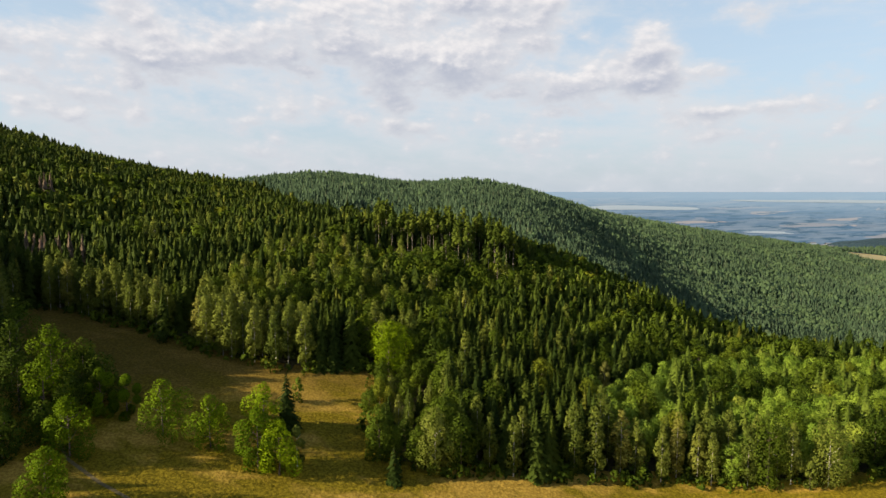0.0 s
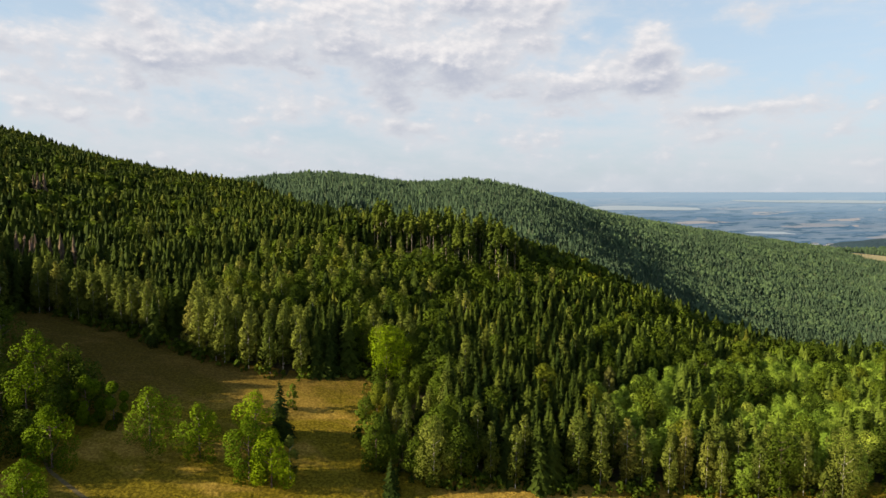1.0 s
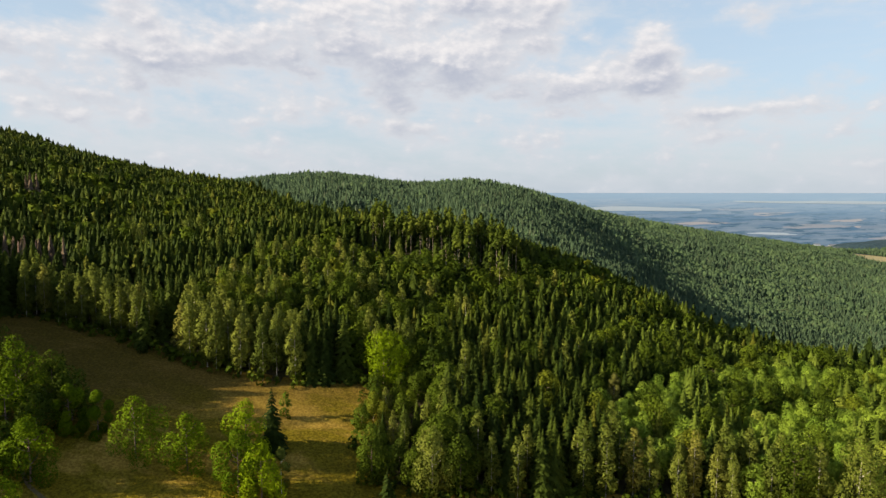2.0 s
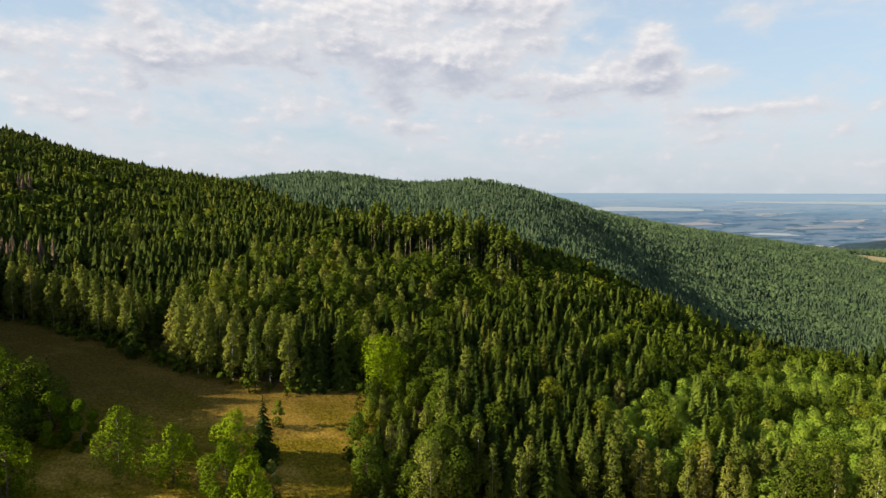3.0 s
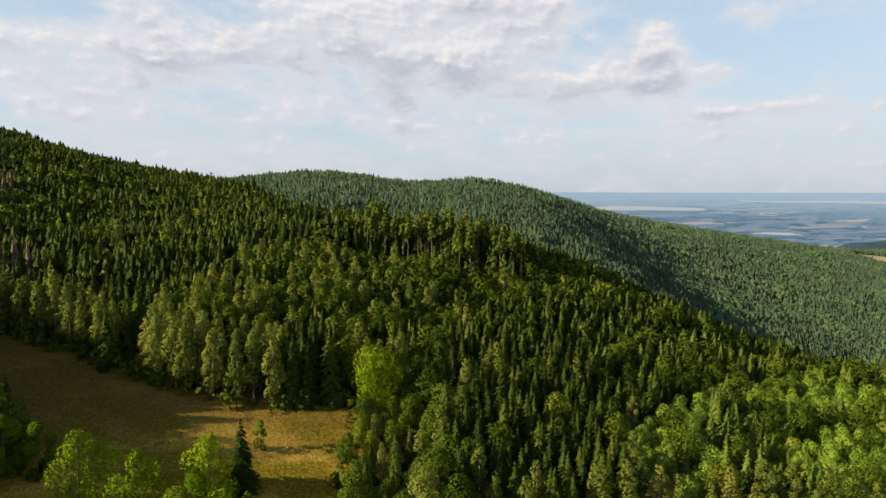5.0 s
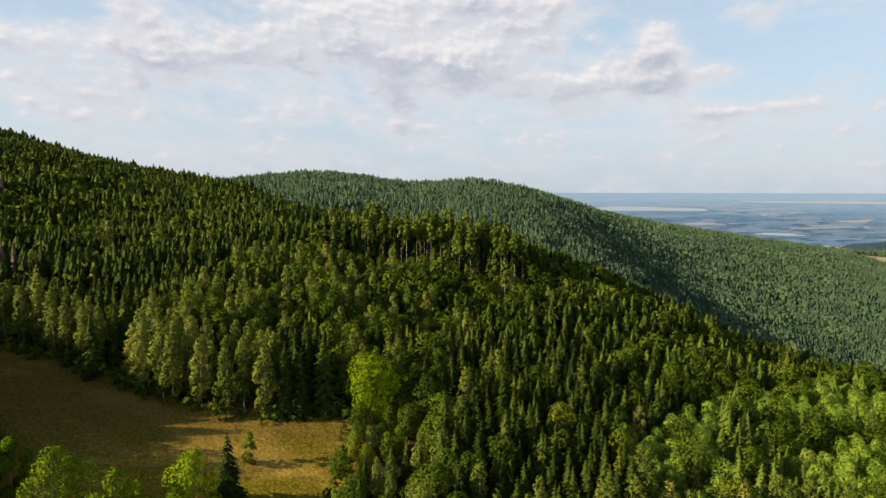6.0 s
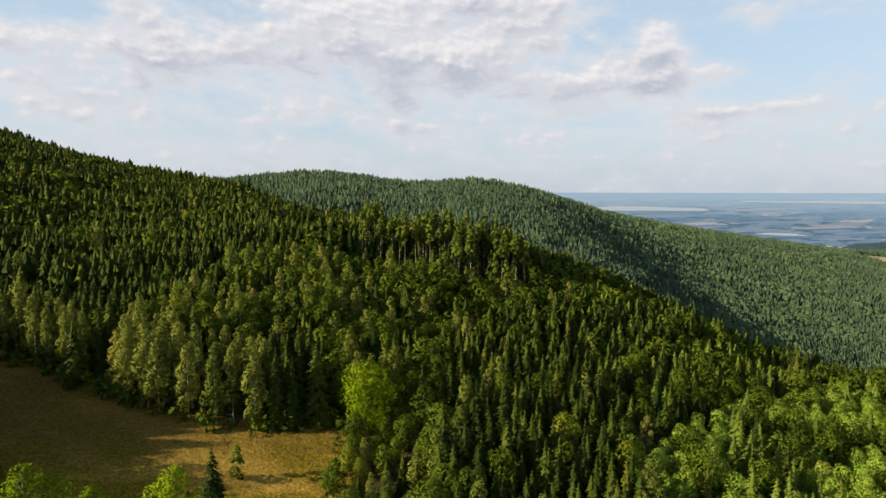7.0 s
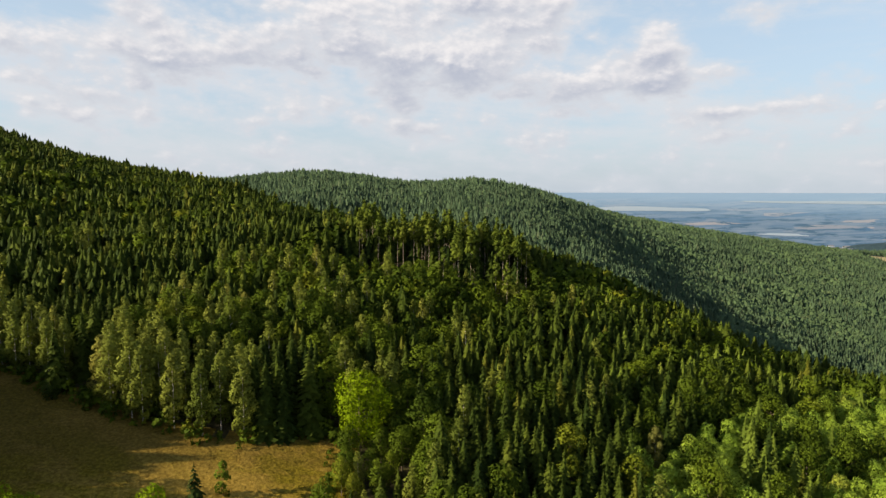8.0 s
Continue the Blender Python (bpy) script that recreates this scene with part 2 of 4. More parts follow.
def make_plain_material():
    """Distant lowland: a patchwork of fields and woods, with blue haze painted into the colours."""
    m, t, out = material("hazed_fields")
    cells = t.nodes.new("ShaderNodeTexVoronoi")
    cells.inputs["Scale"].default_value = 1.0
    warp = t.nodes.new("ShaderNodeVectorMath")
    warp.operation = "ADD"
    t.links.new(place(t, 0.0042, 0.0075, 0.0), warp.inputs[0])
    wob = t.nodes.new("ShaderNodeTexNoise")
    wob.inputs["Scale"].default_value = 0.004
    t.links.new(place(t), wob.inputs["Vector"])
    t.links.new(wob.outputs["Color"], warp.inputs[1])
    t.links.new(warp.outputs[0], cells.inputs["Vector"])
    pick = t.nodes.new("ShaderNodeSeparateColor")
    t.links.new(cells.outputs["Color"], pick.inputs[0])
    strips = t.nodes.new("ShaderNodeTexVoronoi")
    strips.inputs["Scale"].default_value = 3.1
    t.links.new(warp.outputs[0], strips.inputs["Vector"])
    small = t.nodes.new("ShaderNodeSeparateColor")
    t.links.new(strips.outputs["Color"], small.inputs[0])
    woods = grain(t, place(t, 0.7, 1.0, 0.0), 0.010, 8.0, 0.72)
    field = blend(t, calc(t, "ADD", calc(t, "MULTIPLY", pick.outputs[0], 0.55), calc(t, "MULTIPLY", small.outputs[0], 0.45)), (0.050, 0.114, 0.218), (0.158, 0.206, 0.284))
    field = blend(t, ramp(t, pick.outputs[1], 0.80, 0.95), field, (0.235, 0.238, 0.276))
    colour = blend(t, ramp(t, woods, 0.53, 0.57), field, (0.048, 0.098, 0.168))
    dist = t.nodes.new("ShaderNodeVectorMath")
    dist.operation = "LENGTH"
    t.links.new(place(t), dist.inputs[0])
    # haze put into the colour: paler and bluer towards the horizon
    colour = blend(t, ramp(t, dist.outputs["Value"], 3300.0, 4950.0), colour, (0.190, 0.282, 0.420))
    d = t.nodes.new("ShaderNodeBsdfDiffuse")
    t.links.new(colour, d.inputs[0])
    t.links.new(d.outputs[0], out.inputs[0])
    return m


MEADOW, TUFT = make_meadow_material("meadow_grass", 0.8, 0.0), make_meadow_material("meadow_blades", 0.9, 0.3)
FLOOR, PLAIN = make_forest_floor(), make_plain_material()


# ---- lie of the land ----
def knots(v, xs, ys, soft):
    """A profile through knots, rounded over the length soft."""
    v = np.asarray(v, float)
    out = 0.0
    for k in (-1.0, -0.5, 0.0, 0.5, 1.0):
        out = out + np.interp(v + k * soft, xs, ys)
    return out / 5.0


def smax(a, b, k):
    return 0.5 * (a + b + np.sqrt((a - b) ** 2 + k * k))


def smin(a, b, k):
    return 0.5 * (a + b - np.sqrt((a - b) ** 2 + k * k))


def sline(v, k):
    return 0.5 * (v + np.sqrt(v * v + k * k))


CREST_X = (-700, -400, -300, -200, -110, -50, 60, 200, 260, 420)
CREST_Y = (800, 760, 740, 610, 500, 400, 430, 340, 325, 310)
FIELD_X, FIELD_Y = 1372, 1790
BACK_X = (-900, -330, -145, -50, 56, 190, 380, 677, 1120, 1500, 2400)
BACK_Y = (900, 900, 880, 950, 1050, 1200, 1480, 1700, 1900, 2000, 2100)
BACK_Z = (70, 84, 104, 83, 94, 74.5, 27, -22, -86, -138, -230)


def bump(x, y, cx, cy, r, h):
    return h * np.exp(-((x - cx) ** 2 + (y - cy) ** 2) / (2 * r * r))


def ground_z(x, y):
    """Height of the ground: a near slope with its ridge, a back hill, and the lowland."""
    x, y = np.asarray(x, float), np.asarray(y, float)
    a = np.clip(x, -650, 600) / 100
    crest = knots(x, CREST_X, CREST_Y, 40)
    b = np.clip(smin(y, crest + knots(x, (80, 170), (60, 5), 20), 40), -150, 900) / 100
    z = -33.3 - 19.5 * a + 19.2 * b + 1.2 * a * a + 1.39 * a * b - 1.19 * b * b
    z = z + bump(x, y, 0, 385, 95, 25) + bump(x, y, -190, 300, 60, -9) + bump(x, y, -400, 500, 130, 14) + bump(x, y, -545, 720, 75, 17)
    z = z + bump(x, y, 210, 340, 55, -11)
    shelf = -9 + 0.02 * (x - 130) - 0.6 * sline(70 - x, 30) - 0.30 * sline(y - 315, 30)
    z = smax(z, np.maximum(shelf, -90), 5)
    z = z - knots(x, (80, 170), (0.32, 0.45), 20) * sline(y - crest, 40)
    by = knots(x, BACK_X, BACK_Y, 120)
    bz = knots(x, BACK_X, BACK_Z, 50)
    back = bz + 20 - 0.19 * sline(by - y, 90) - 0.25 * sline(y - by, 90)
    fold = np.clip((by - y) / 350, 0, 1) * np.clip((x + 60) / 200, 0, 1)
    back = back + fold * (1.6 * np.sin(x / 47 + y / 160) + 1.8 * np.sin(x / 88 - y / 71 + 1.3))
    z = smax(z, back, 16)
    r = np.hypot(x, y)
    q = np.clip((r - 2300) / 2600, 0, 1)
    plain = 80 - np.maximum(r, 2300) * (0.088 * (1 - q) ** 1.3 + 0.0006) - 20 * np.clip((2300 - r) / 600, 0, 1) + 18 * np.clip((r - 4500) / 460, 0, 1)
    return smax(z, plain, 14)


MEADOW_EDGE = ((-166, 236), (-150, 236), (-130, 230), (-107, 222), (-90, 216), (-75, 211), (-63, 210), (-51, 207), (-44, 213), (-24, 219),
               (-24, 205), (-24, 185), (-15, 165), (-4, 166), (13, 167), (37, 172), (80, 178), (95, 175), (116, 175), (135, 178),
               (260, 190), (260, -80), (-60, -80), (-140, 0), (-150, 100), (-148, 160), (-138, 177), (-148, 203), (-160, 222))


def in_meadow(x, y):
    x, y = np.asarray(x, float), np.asarray(y, float)
    inside = np.zeros(x.shape, bool)
    n = len(MEADOW_EDGE)
    for i in range(n):
        (ax, ay), (bx, by) = MEADOW_EDGE[i], MEADOW_EDGE[(i + 1) % n]
        if ay == by:
            continue
        cross = ((ay > y) != (by > y)) & (x < (bx - ax) * (y - ay) / (by - ay) + ax)
        inside ^= cross
    return inside


def edge_gap(x, y):
    """Distance to the meadow's edge."""
    x, y = np.asarray(x, float), np.asarray(y, float)
    best = np.full(x.shape, 1e9)
    n = len(MEADOW_EDGE)
    for i in range(n):
        (ax, ay), (bx, by) = MEADOW_EDGE[i], MEADOW_EDGE[(i + 1) % n]
        dx, dy = bx - ax, by - ay
        k = np.clip(((x - ax) * dx + (y - ay) * dy) / (dx * dx + dy * dy), 0, 1)
        best = np.minimum(best, np.hypot(x - ax - k * dx, y - ay - k * dy))
    return best


def sheet(name, verts, faces, mats, slots=None, smooth=False, tint=None, normals=None):
    """A mesh from arrays: verts (n, 3), faces (m, k)."""
    verts, faces = np.asarray(verts, np.float32), np.asarray(faces, np.int32)
    me = bpy.data.meshes.new(name)
    m, k = faces.shape
    me.vertices.add(len(verts))
    me.vertices.foreach_set("co", verts.ravel())
    me.loops.add(m * k)
    me.loops.foreach_set("vertex_index", faces.ravel())
    me.polygons.add(m)
    me.polygons.foreach_set("loop_start", np.arange(0, m * k, k, dtype=np.int32))
    for mat in mats:
        me.materials.append(mat)
    if slots is not None:
        me.polygons.foreach_set("material_index", np.asarray(slots, np.int32))
    me.polygons.foreach_set("use_smooth", np.full(m, smooth))
    if tint is not None:
        at = me.attributes.new("tint", "FLOAT", "POINT")
        at.data.foreach_set("value", np.asarray(tint, np.float32))
    if normals is not None:
        nr = me.attributes.new("custom_normal", "FLOAT_VECTOR", "POINT")
        nr.data.foreach_set("vector", np.asarray(normals, np.float32).ravel())
    me.update(calc_edges=True)
    return me


def spaced(lo, mid_lo, mid_hi, hi, step, grow):
    """Coordinates at an even step in the middle, growing outwards."""
    out = list(np.arange(mid_lo, mid_hi + step / 2, step))
    s, v = step, out[-1]
    while v < hi:
        s = min(s * grow, 110)
        v += s
        out.append(min(v, hi))
    s, v = step, out[0]
    while v > lo:
        s = min(s * grow, 110)
        v -= s
        out.insert(0, max(v, lo))
    return np.array(out)


def make_ground():
    gx, gy = spaced(-4200, -200, 250, 4200, 3.5, 1.08), spaced(-1500, 110, 290, 4960, 3.5, 1.055)
    X, Y = np.meshgrid(gx, gy)
    Z = ground_z(X, Y)
    V = np.stack([X.ravel(), Y.ravel(), Z.ravel()], 1)
    nx, ny = len(gx), len(gy)
    i = (np.arange(ny - 1)[:, None] * nx + np.arange(nx - 1)[None]).ravel()
    F = np.stack([i, i + 1, i + nx + 1, i + nx], 1)
    C = V[F].mean(1)
    slot = np.where(in_meadow(C[:, 0], C[:, 1]) | (edge_gap(C[:, 0], C[:, 1]) < 5), 0, 1)
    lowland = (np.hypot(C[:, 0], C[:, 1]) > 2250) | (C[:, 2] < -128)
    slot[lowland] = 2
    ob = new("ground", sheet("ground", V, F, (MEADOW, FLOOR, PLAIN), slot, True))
    tagged(ob, "rolling ground of dry meadow, forest floor and distant fields", "ground", kind="structure")


make_ground()

# ---- trees ----
rng = np.random.default_rng(7)


def tris(centres, normals, size, r, stretch=1.0):
    """Leaf clumps: one small triangle each, lying across its normal."""
    n = len(centres)
    a = np.cross(normals, r.normal(size=(n, 3)))
    a /= np.linalg.norm(a, axis=1, keepdims=True) + 1e-9
    b = np.cross(normals, a)
    b /= np.linalg.norm(b, axis=1, keepdims=True) + 1e-9
    s = (size * r.uniform(0.6, 1.25, n))[:, None]
    V = np.stack([centres + a * s * 0.62 * stretch, centres - a * s * 0.45 + b * s * 0.55, centres - a * s * 0.45 - b * s * 0.5], 1)
    return V.reshape(-1, 3)


def facing(V, N):
    """Turns each triangle to the side of its rounded normal; returns both, one normal a corner."""
    T = V.reshape(-1, 3, 3)
    g = np.cross(T[:, 1] - T[:, 0], T[:, 2] - T[:, 0])
    N = N / (np.linalg.norm(N, axis=1, keepdims=True) + 1e-9)
    back = (g * N).sum(1) < 0
    T[back] = T[back][:, ::-1]
    return T.reshape(-1, 3), np.repeat(N, 3, axis=0)


def leafy_crown(seed, h, rad, low, lobes, count, size, droop=0.0, narrow=1.0, spread=(0.35, 0.75)):
    """A crown of uneven lobes covered in clumps, with hollows between the lobes. narrow: below 1 the crown tapers upwards."""
    r = np.random.default_rng(seed)
    mid, half = (low + 1) * h / 2, (1 - low) * h / 2
    c, q = [], []
    for i in range(lobes):
        z = -0.9 + 1.75 * (i + r.uniform(0, 1)) / lobes
        ring = math.sqrt(max(0.06, 1 - abs(z) ** 2.4))
        if z > -0.3:
            ring *= 1 - (1 - narrow) * (z + 0.3)
        ang, d = i * 2.4 + r.uniform(-0.6, 0.6), r.uniform(*spread) * ring * rad
        c.append((d * math.cos(ang), d * math.sin(ang), mid + z * half * 0.9))
        q.append(rad * r.uniform(0.28, 0.52) * (0.45 + 0.55 * ring))
    c.append((0, 0, mid + half - rad * 0.42 * narrow))
    q.append(rad * 0.42 * narrow)
    c, q, tall = np.array(c), np.array(q), np.array((1, 1, 1.25))
    w = q ** 2 / (q ** 2).sum()
    pick = r.choice(len(c), int(count * 1.7), p=w)
    d = r.normal(size=(len(pick), 3))
    d /= np.linalg.norm(d, axis=1, keepdims=True)
    p = c[pick] + d * (q[pick] * r.uniform(0.78, 1.12, len(pick)))[:, None] * tall
    inner = (np.linalg.norm((p[:, None] - c[None]) / tall, axis=2) / q[None]).min(1)
    keep = np.argsort(-(inner + r.normal(0, 0.12, len(p))))[:count]
    p, d = p[keep], d[keep]
    p[:, 2] -= droop * np.hypot(p[:, 0], p[:, 1])
    nrm = d + r.normal(size=d.shape) * 0.40
    whole = p - np.array((0, 0, mid))
    whole[:, 2] *= rad / half
    whole /= np.linalg.norm(whole, axis=1, keepdims=True) + 1e-6
    V, N = facing(tris(p, nrm, size, r), d * 0.55 + whole * 0.75 + r.normal(size=d.shape) * 0.18)
    return V, N


def dome_crown(seed, h, rad, low, sides):
    """A broad-leaved crown far off: an uneven closed dome."""
    r = np.random.default_rng(seed)
    levels = ((0.0, 0.55), (0.28, 0.95), (0.62, 0.86), (0.88, 0.45))
    rings = []
    for k, w in levels:
        g = np.arange(sides) * 2 * math.pi / sides + r.uniform(-0.25, 0.25, sides)
        f = rad * w * r.uniform(0.72, 1.18, sides)
        rings.append(np.stack([f * np.cos(g), f * np.sin(g), h * (low + (1 - low) * (k + r.uniform(-0.07, 0.07, sides)))], 1))
    V = []
    for a, b in zip(rings, rings[1:]):
        for s in range(sides):
            t = (s + 1) % sides
            V += [a[s], a[t], b[t], a[s], b[t], b[s]]
    top = np.array((0, 0, h))
    for s in range(sides):
        V += [rings[-1][s], rings[-1][(s + 1) % sides], top]
    V = np.array(V)
    c = V.reshape(-1, 3, 3).mean(1)
    out = c - np.array((0, 0, h * (low + (1 - low) * 0.4)))
    out /= np.linalg.norm(out, axis=1, keepdims=True) + 1e-6
    return facing(V, out + np.array((0, 0, 0.35)) + r.normal(size=c.shape) * 0.35)


def tiered_crown(seed, h, rad, low, tiers, sides, fringe=0):
    """A spruce further off: ragged skirts of boughs, one above the other."""
    r = np.random.default_rng(seed)
    V = []
    for i in range(tiers):
        k = i / tiers
        foot_z, top_z = h * (low + (1 - low) * k), h * min(1.0, low + (1 - low) * (k + 2.1 / tiers))
        reach = rad * (1 - k) ** 0.86
        g = np.arange(sides) * 2 * math.pi / sides + r.uniform(0, 6)
        f = reach * np.where(np.arange(sides) % 2, 0.52, 1.0) * r.uniform(0.72, 1.18, sides)
        ring = np.stack([f * np.cos(g), f * np.sin(g), foot_z + r.uniform(-0.25, 0.25, sides) * h / tiers + 0.25 * (reach - f)], 1)
        top = np.array((r.uniform(-0.1, 0.1), r.uniform(-0.1, 0.1), top_z))
        for s in range(sides):
            V += [ring[s], ring[(s + 1) % sides], top]
    for i in range(fringe):
        k, g = r.uniform(0, 0.93) ** 1.25, r.uniform(0, 6.283)
        reach, z = rad * (1 - k) ** 0.86 * r.uniform(0.55, 0.9), h * (low + (1 - low) * k) + h * 0.5 / tiers
        d, e = np.array((math.cos(g), math.sin(g), 0)), np.array((-math.sin(g), math.cos(g), 0))
        s = (0.35 + 0.25 * rad * (1 - k)) * r.uniform(0.7, 1.3)
        p = d * reach + np.array((0, 0, z))
        V += [p + e * s * 0.5, p - e * s * 0.5, p + d * s * 1.1 - np.array((0, 0, s * r.uniform(0.3, 1.0)))]
    V = np.array(V)
    c = V.reshape(-1, 3, 3).mean(1)
    out = c * (1, 1, 0)
    out /= np.linalg.norm(out, axis=1, keepdims=True) + 1e-6
    return facing(V, out + np.array((0, 0, 0.50)) + r.normal(size=c.shape) * 0.50)


def spruce_crown(seed, h, rad, low, whorls, arms, per, ragged=0.25):
    """Whorls of drooping boughs round a straight stem, each bough some narrow triangles."""
    r = np.random.default_rng(seed)
    V = []
    for i in range(whorls):
        k = (i + 0.3) / whorls
        z0 = h * (low + (0.985 - low) * k)
        reach = rad * ((1 - k) ** 0.82) + 0.12
        n = max(3, int(round(arms * (0.55 + 0.45 * (1 - k)))))
        for j in range(n):
            ang = (j + r.uniform(-0.3, 0.3)) * 2 * math.pi / n + i * 1.3
            L = reach * r.uniform(1 - ragged, 1 + ragged * 0.4)
            z = z0 + r.uniform(-0.5, 0.5) * h * (0.985 - low) / whorls
            dirv = np.array((math.cos(ang), math.sin(ang), 0))
            side = np.array((-dirv[1], dirv[0], 0))
            drop = L * r.uniform(0.35, 0.65)
            w = 0.30 * L + 0.28 + 0.5 * (6 - min(arms, 6)) * 0.1
            root = np.array((0, 0, z + 0.10 * L))
            tip = dirv * L + np.array((0, 0, z - drop))
            m = root * 0.45 + tip * 0.55 + np.array((0, 0, 0.06 * L))
            if per == 1:
                V += [root, tip + side * w * 0.62, tip - side * w * 0.62]
            else:
                V += [root, m + side * w * 0.7 - (0, 0, 0.2 * L), tip, root, tip, m - side * w * 0.7 - (0, 0, 0.2 * L)]
            for s in range(per - 2):
                t = r.uniform(0.35, 0.95)
                b = root * (1 - t) + tip * t
                sg = 1 if s % 2 else -1
                V += [b, b + side * sg * w * r.uniform(0.5, 0.9) + dirv * 0.25 * L * r.uniform(0.2, 0.8) - (0, 0, 0.16 * L), b + dirv * 0.22 * L - (0, 0, 0.22 * L)]
    V += [np.array((0.16, 0, h * 0.95)), np.array((-0.16, 0.1, h * 0.95)), np.array((0, 0, h * 1.02))]
    V = np.array(V, float)
    c = V.reshape(-1, 3, 3).mean(1)
    out = c * (1, 1, 0)
    out /= np.linalg.norm(out, axis=1, keepdims=True) + 1e-6
    return facing(V, out + np.array((0, 0, 0.55)) + r.normal(size=c.shape) * 0.38)


def stem(h, r0, top=0.8, sides=6, limbs=0, reach=2.0, seed=0, start=0.35):
    """A tapered, slightly bent trunk with rising limbs."""
    r = np.random.default_rng(seed)
    V, F = [], []

    def tube(a, b, ra, rb, cuts, bend):
        a, b = np.array(a, float), np.array(b, float)
        d = (b - a) / np.linalg.norm(b - a)
        u = np.cross(d, (0.31, 0.95, 0.1))
        u /= np.linalg.norm(u)
        w = np.cross(d, u)
        first = len(V)
        for k in range(cuts + 1):
            t = k / cuts
            c = a * (1 - t) + b * t + bend * math.sin(t * math.pi)
            rad = ra * (1 - t) + rb * t
            for s in range(sides):
                g = 2 * math.pi * s / sides
                V.append(c + rad * (u * math.cos(g) + w * math.sin(g)))
        for k in range(cuts):
            for s in range(sides):
                p, q = first + k * sides + s, first + k * sides + (s + 1) % sides
                F.append((p, q, q + sides, p + sides))

    tube((0, 0, -0.6), (0, 0, h * top), r0, r0 * 0.25, 5, np.array((*r.uniform(-0.15, 0.15, 2), 0)))
    for i in range(limbs):
        z, g = h * r.uniform(start, 0.75), i * 2.4 + r.uniform(-0.4, 0.4)
        L = reach * r.uniform(0.6, 0.95)
        tube((0, 0, z), (L * math.cos(g), L * math.sin(g), z + L * r.uniform(0.4, 0.9)), r0 * 0.4, r0 * 0.12, 2, np.array((0, 0, -0.1 * L)))
    return np.array(V), np.array(F)


def tree_thing(name, seed, crown, trunk, leaf, wood, label, category, group):
    """One tree: an Empty at its foot, a trunk and a crown."""
    root = new(name)
    root.empty_display_size = 0.5
    ob = new("trunk", sheet("trunk", *trunk, (wood,), None, True))
    ob.parent = root
    V, N = crown
    ob = new("crown", sheet("crown", V, np.arange(len(V)).reshape(-1, 3), (leaf,), None, True, None, N))
    ob.parent = root
    return tagged(root, label, category, group)


# each kind: builders of near, middle and far trees at unit size (height 18 m)
def birch_near(s):
    return leafy_crown(s, 19.5, 3.2, 0.02, 20, 2400, 0.44, 0.10, 0.72)


def broad_near(s):
    return leafy_crown(s, 17, 4.8, 0.12, 18, 2700, 0.50, 0.0, 1.0)


def spruce_near(s):
    V, N = spruce_crown(s, 19.5, 4.7, 0.03, 22, 10, 5)
    W, M = tiered_crown(s, 18.5, 3.1, 0.06, 6, 7)
    return np.concatenate([V, W]), np.concatenate([N, M])


def wide_mid(s):
    return leafy_crown(s, 16, 4.5, 0.28, 12, 560, 0.92, 0.0, 1.0)


def wide_hill(s):
    return leafy_crown(s, 15, 4.3, 0.25, 9, 130, 1.9, 0.0, 1.0)


KINDS = {
    "birch": dict(leaf=BIRCH_LEAF, mid=lambda s: leafy_crown(s, 18, 3.0, 0.2, 12, 400, 0.90, 0.1, 0.72), hill=lambda s: leafy_crown(s, 16.5, 2.9, 0.2, 8, 110, 1.6, 0.05, 0.6),
                  far=lambda s: dome_crown(s, 16, 2.8, 0.2, 5)),
    "broadleaf": dict(leaf=LEAF, mid=wide_mid, hill=wide_hill, far=lambda s: dome_crown(s, 14.5, 3.3, 0.3, 5)),
    "spruce": dict(leaf=NEEDLE, mid=lambda s: tiered_crown(s, 19, 4.5, 0.10, 10, 11, 80), hill=lambda s: tiered_crown(s, 17.5, 4.1, 0.2, 6, 8, 34), far=lambda s: tiered_crown(s, 16, 3.4, 0.2, 3, 5)),
    "pine": dict(leaf=PINE_NEEDLE, mid=lambda s: leafy_crown(s, 26, 2.4, 0.52 + 0.04 * (s % 5), 9, 240, 1.0, 0.0, 0.6)),
    "dead_spruce": dict(leaf=DEAD_NEEDLE, mid=lambda s: tiered_crown(s, 20, 2.4, 0.1, 8, 11, 60)),
    "pale_broadleaf": dict(leaf=SUNNY_PALE_LEAF, mid=wide_mid, hill=wide_hill),
    "larch": dict(leaf=LARCH_NEEDLE, mid=lambda s: tiered_crown(s, 17, 3.9, 0.10, 10, 11, 90), hill=lambda s: tiered_crown(s, 16, 3.8, 0.2, 6, 8, 34)),
}
KINDS["birch"]["far_leaf"] = KINDS["broadleaf"]["far_leaf"] = HAZED_LEAF
KINDS["spruce"]["far_leaf"] = HAZED_NEEDLE
KINDS["broadleaf"]["side"] = lambda s: dome_crown(s, 16, 4.4, 0.08, 7)
KINDS["spruce"]["side"] = lambda s: tiered_crown(s, 19, 4.0, 0.06, 4, 7)


def scatter(x0, x1, y0, y1, step):
    """Jittered places on a grid."""
    gx, gy = np.arange(x0, x1, step), np.arange(y0, y1, step * 0.9)
    X, Y = np.meshgrid(gx, gy)
    X = X + (np.arange(len(gy)) % 2)[:, None] * step / 2
    X = X + rng.uniform(-0.36, 0.36, X.shape) * step
    Y = Y + rng.uniform(-0.36, 0.36, Y.shape) * step
    return X.ravel(), Y.ravel()


ROOM = np.array((3.7, 5.4, 3.25, 4.2, 4.0, 5.2, 4.0))


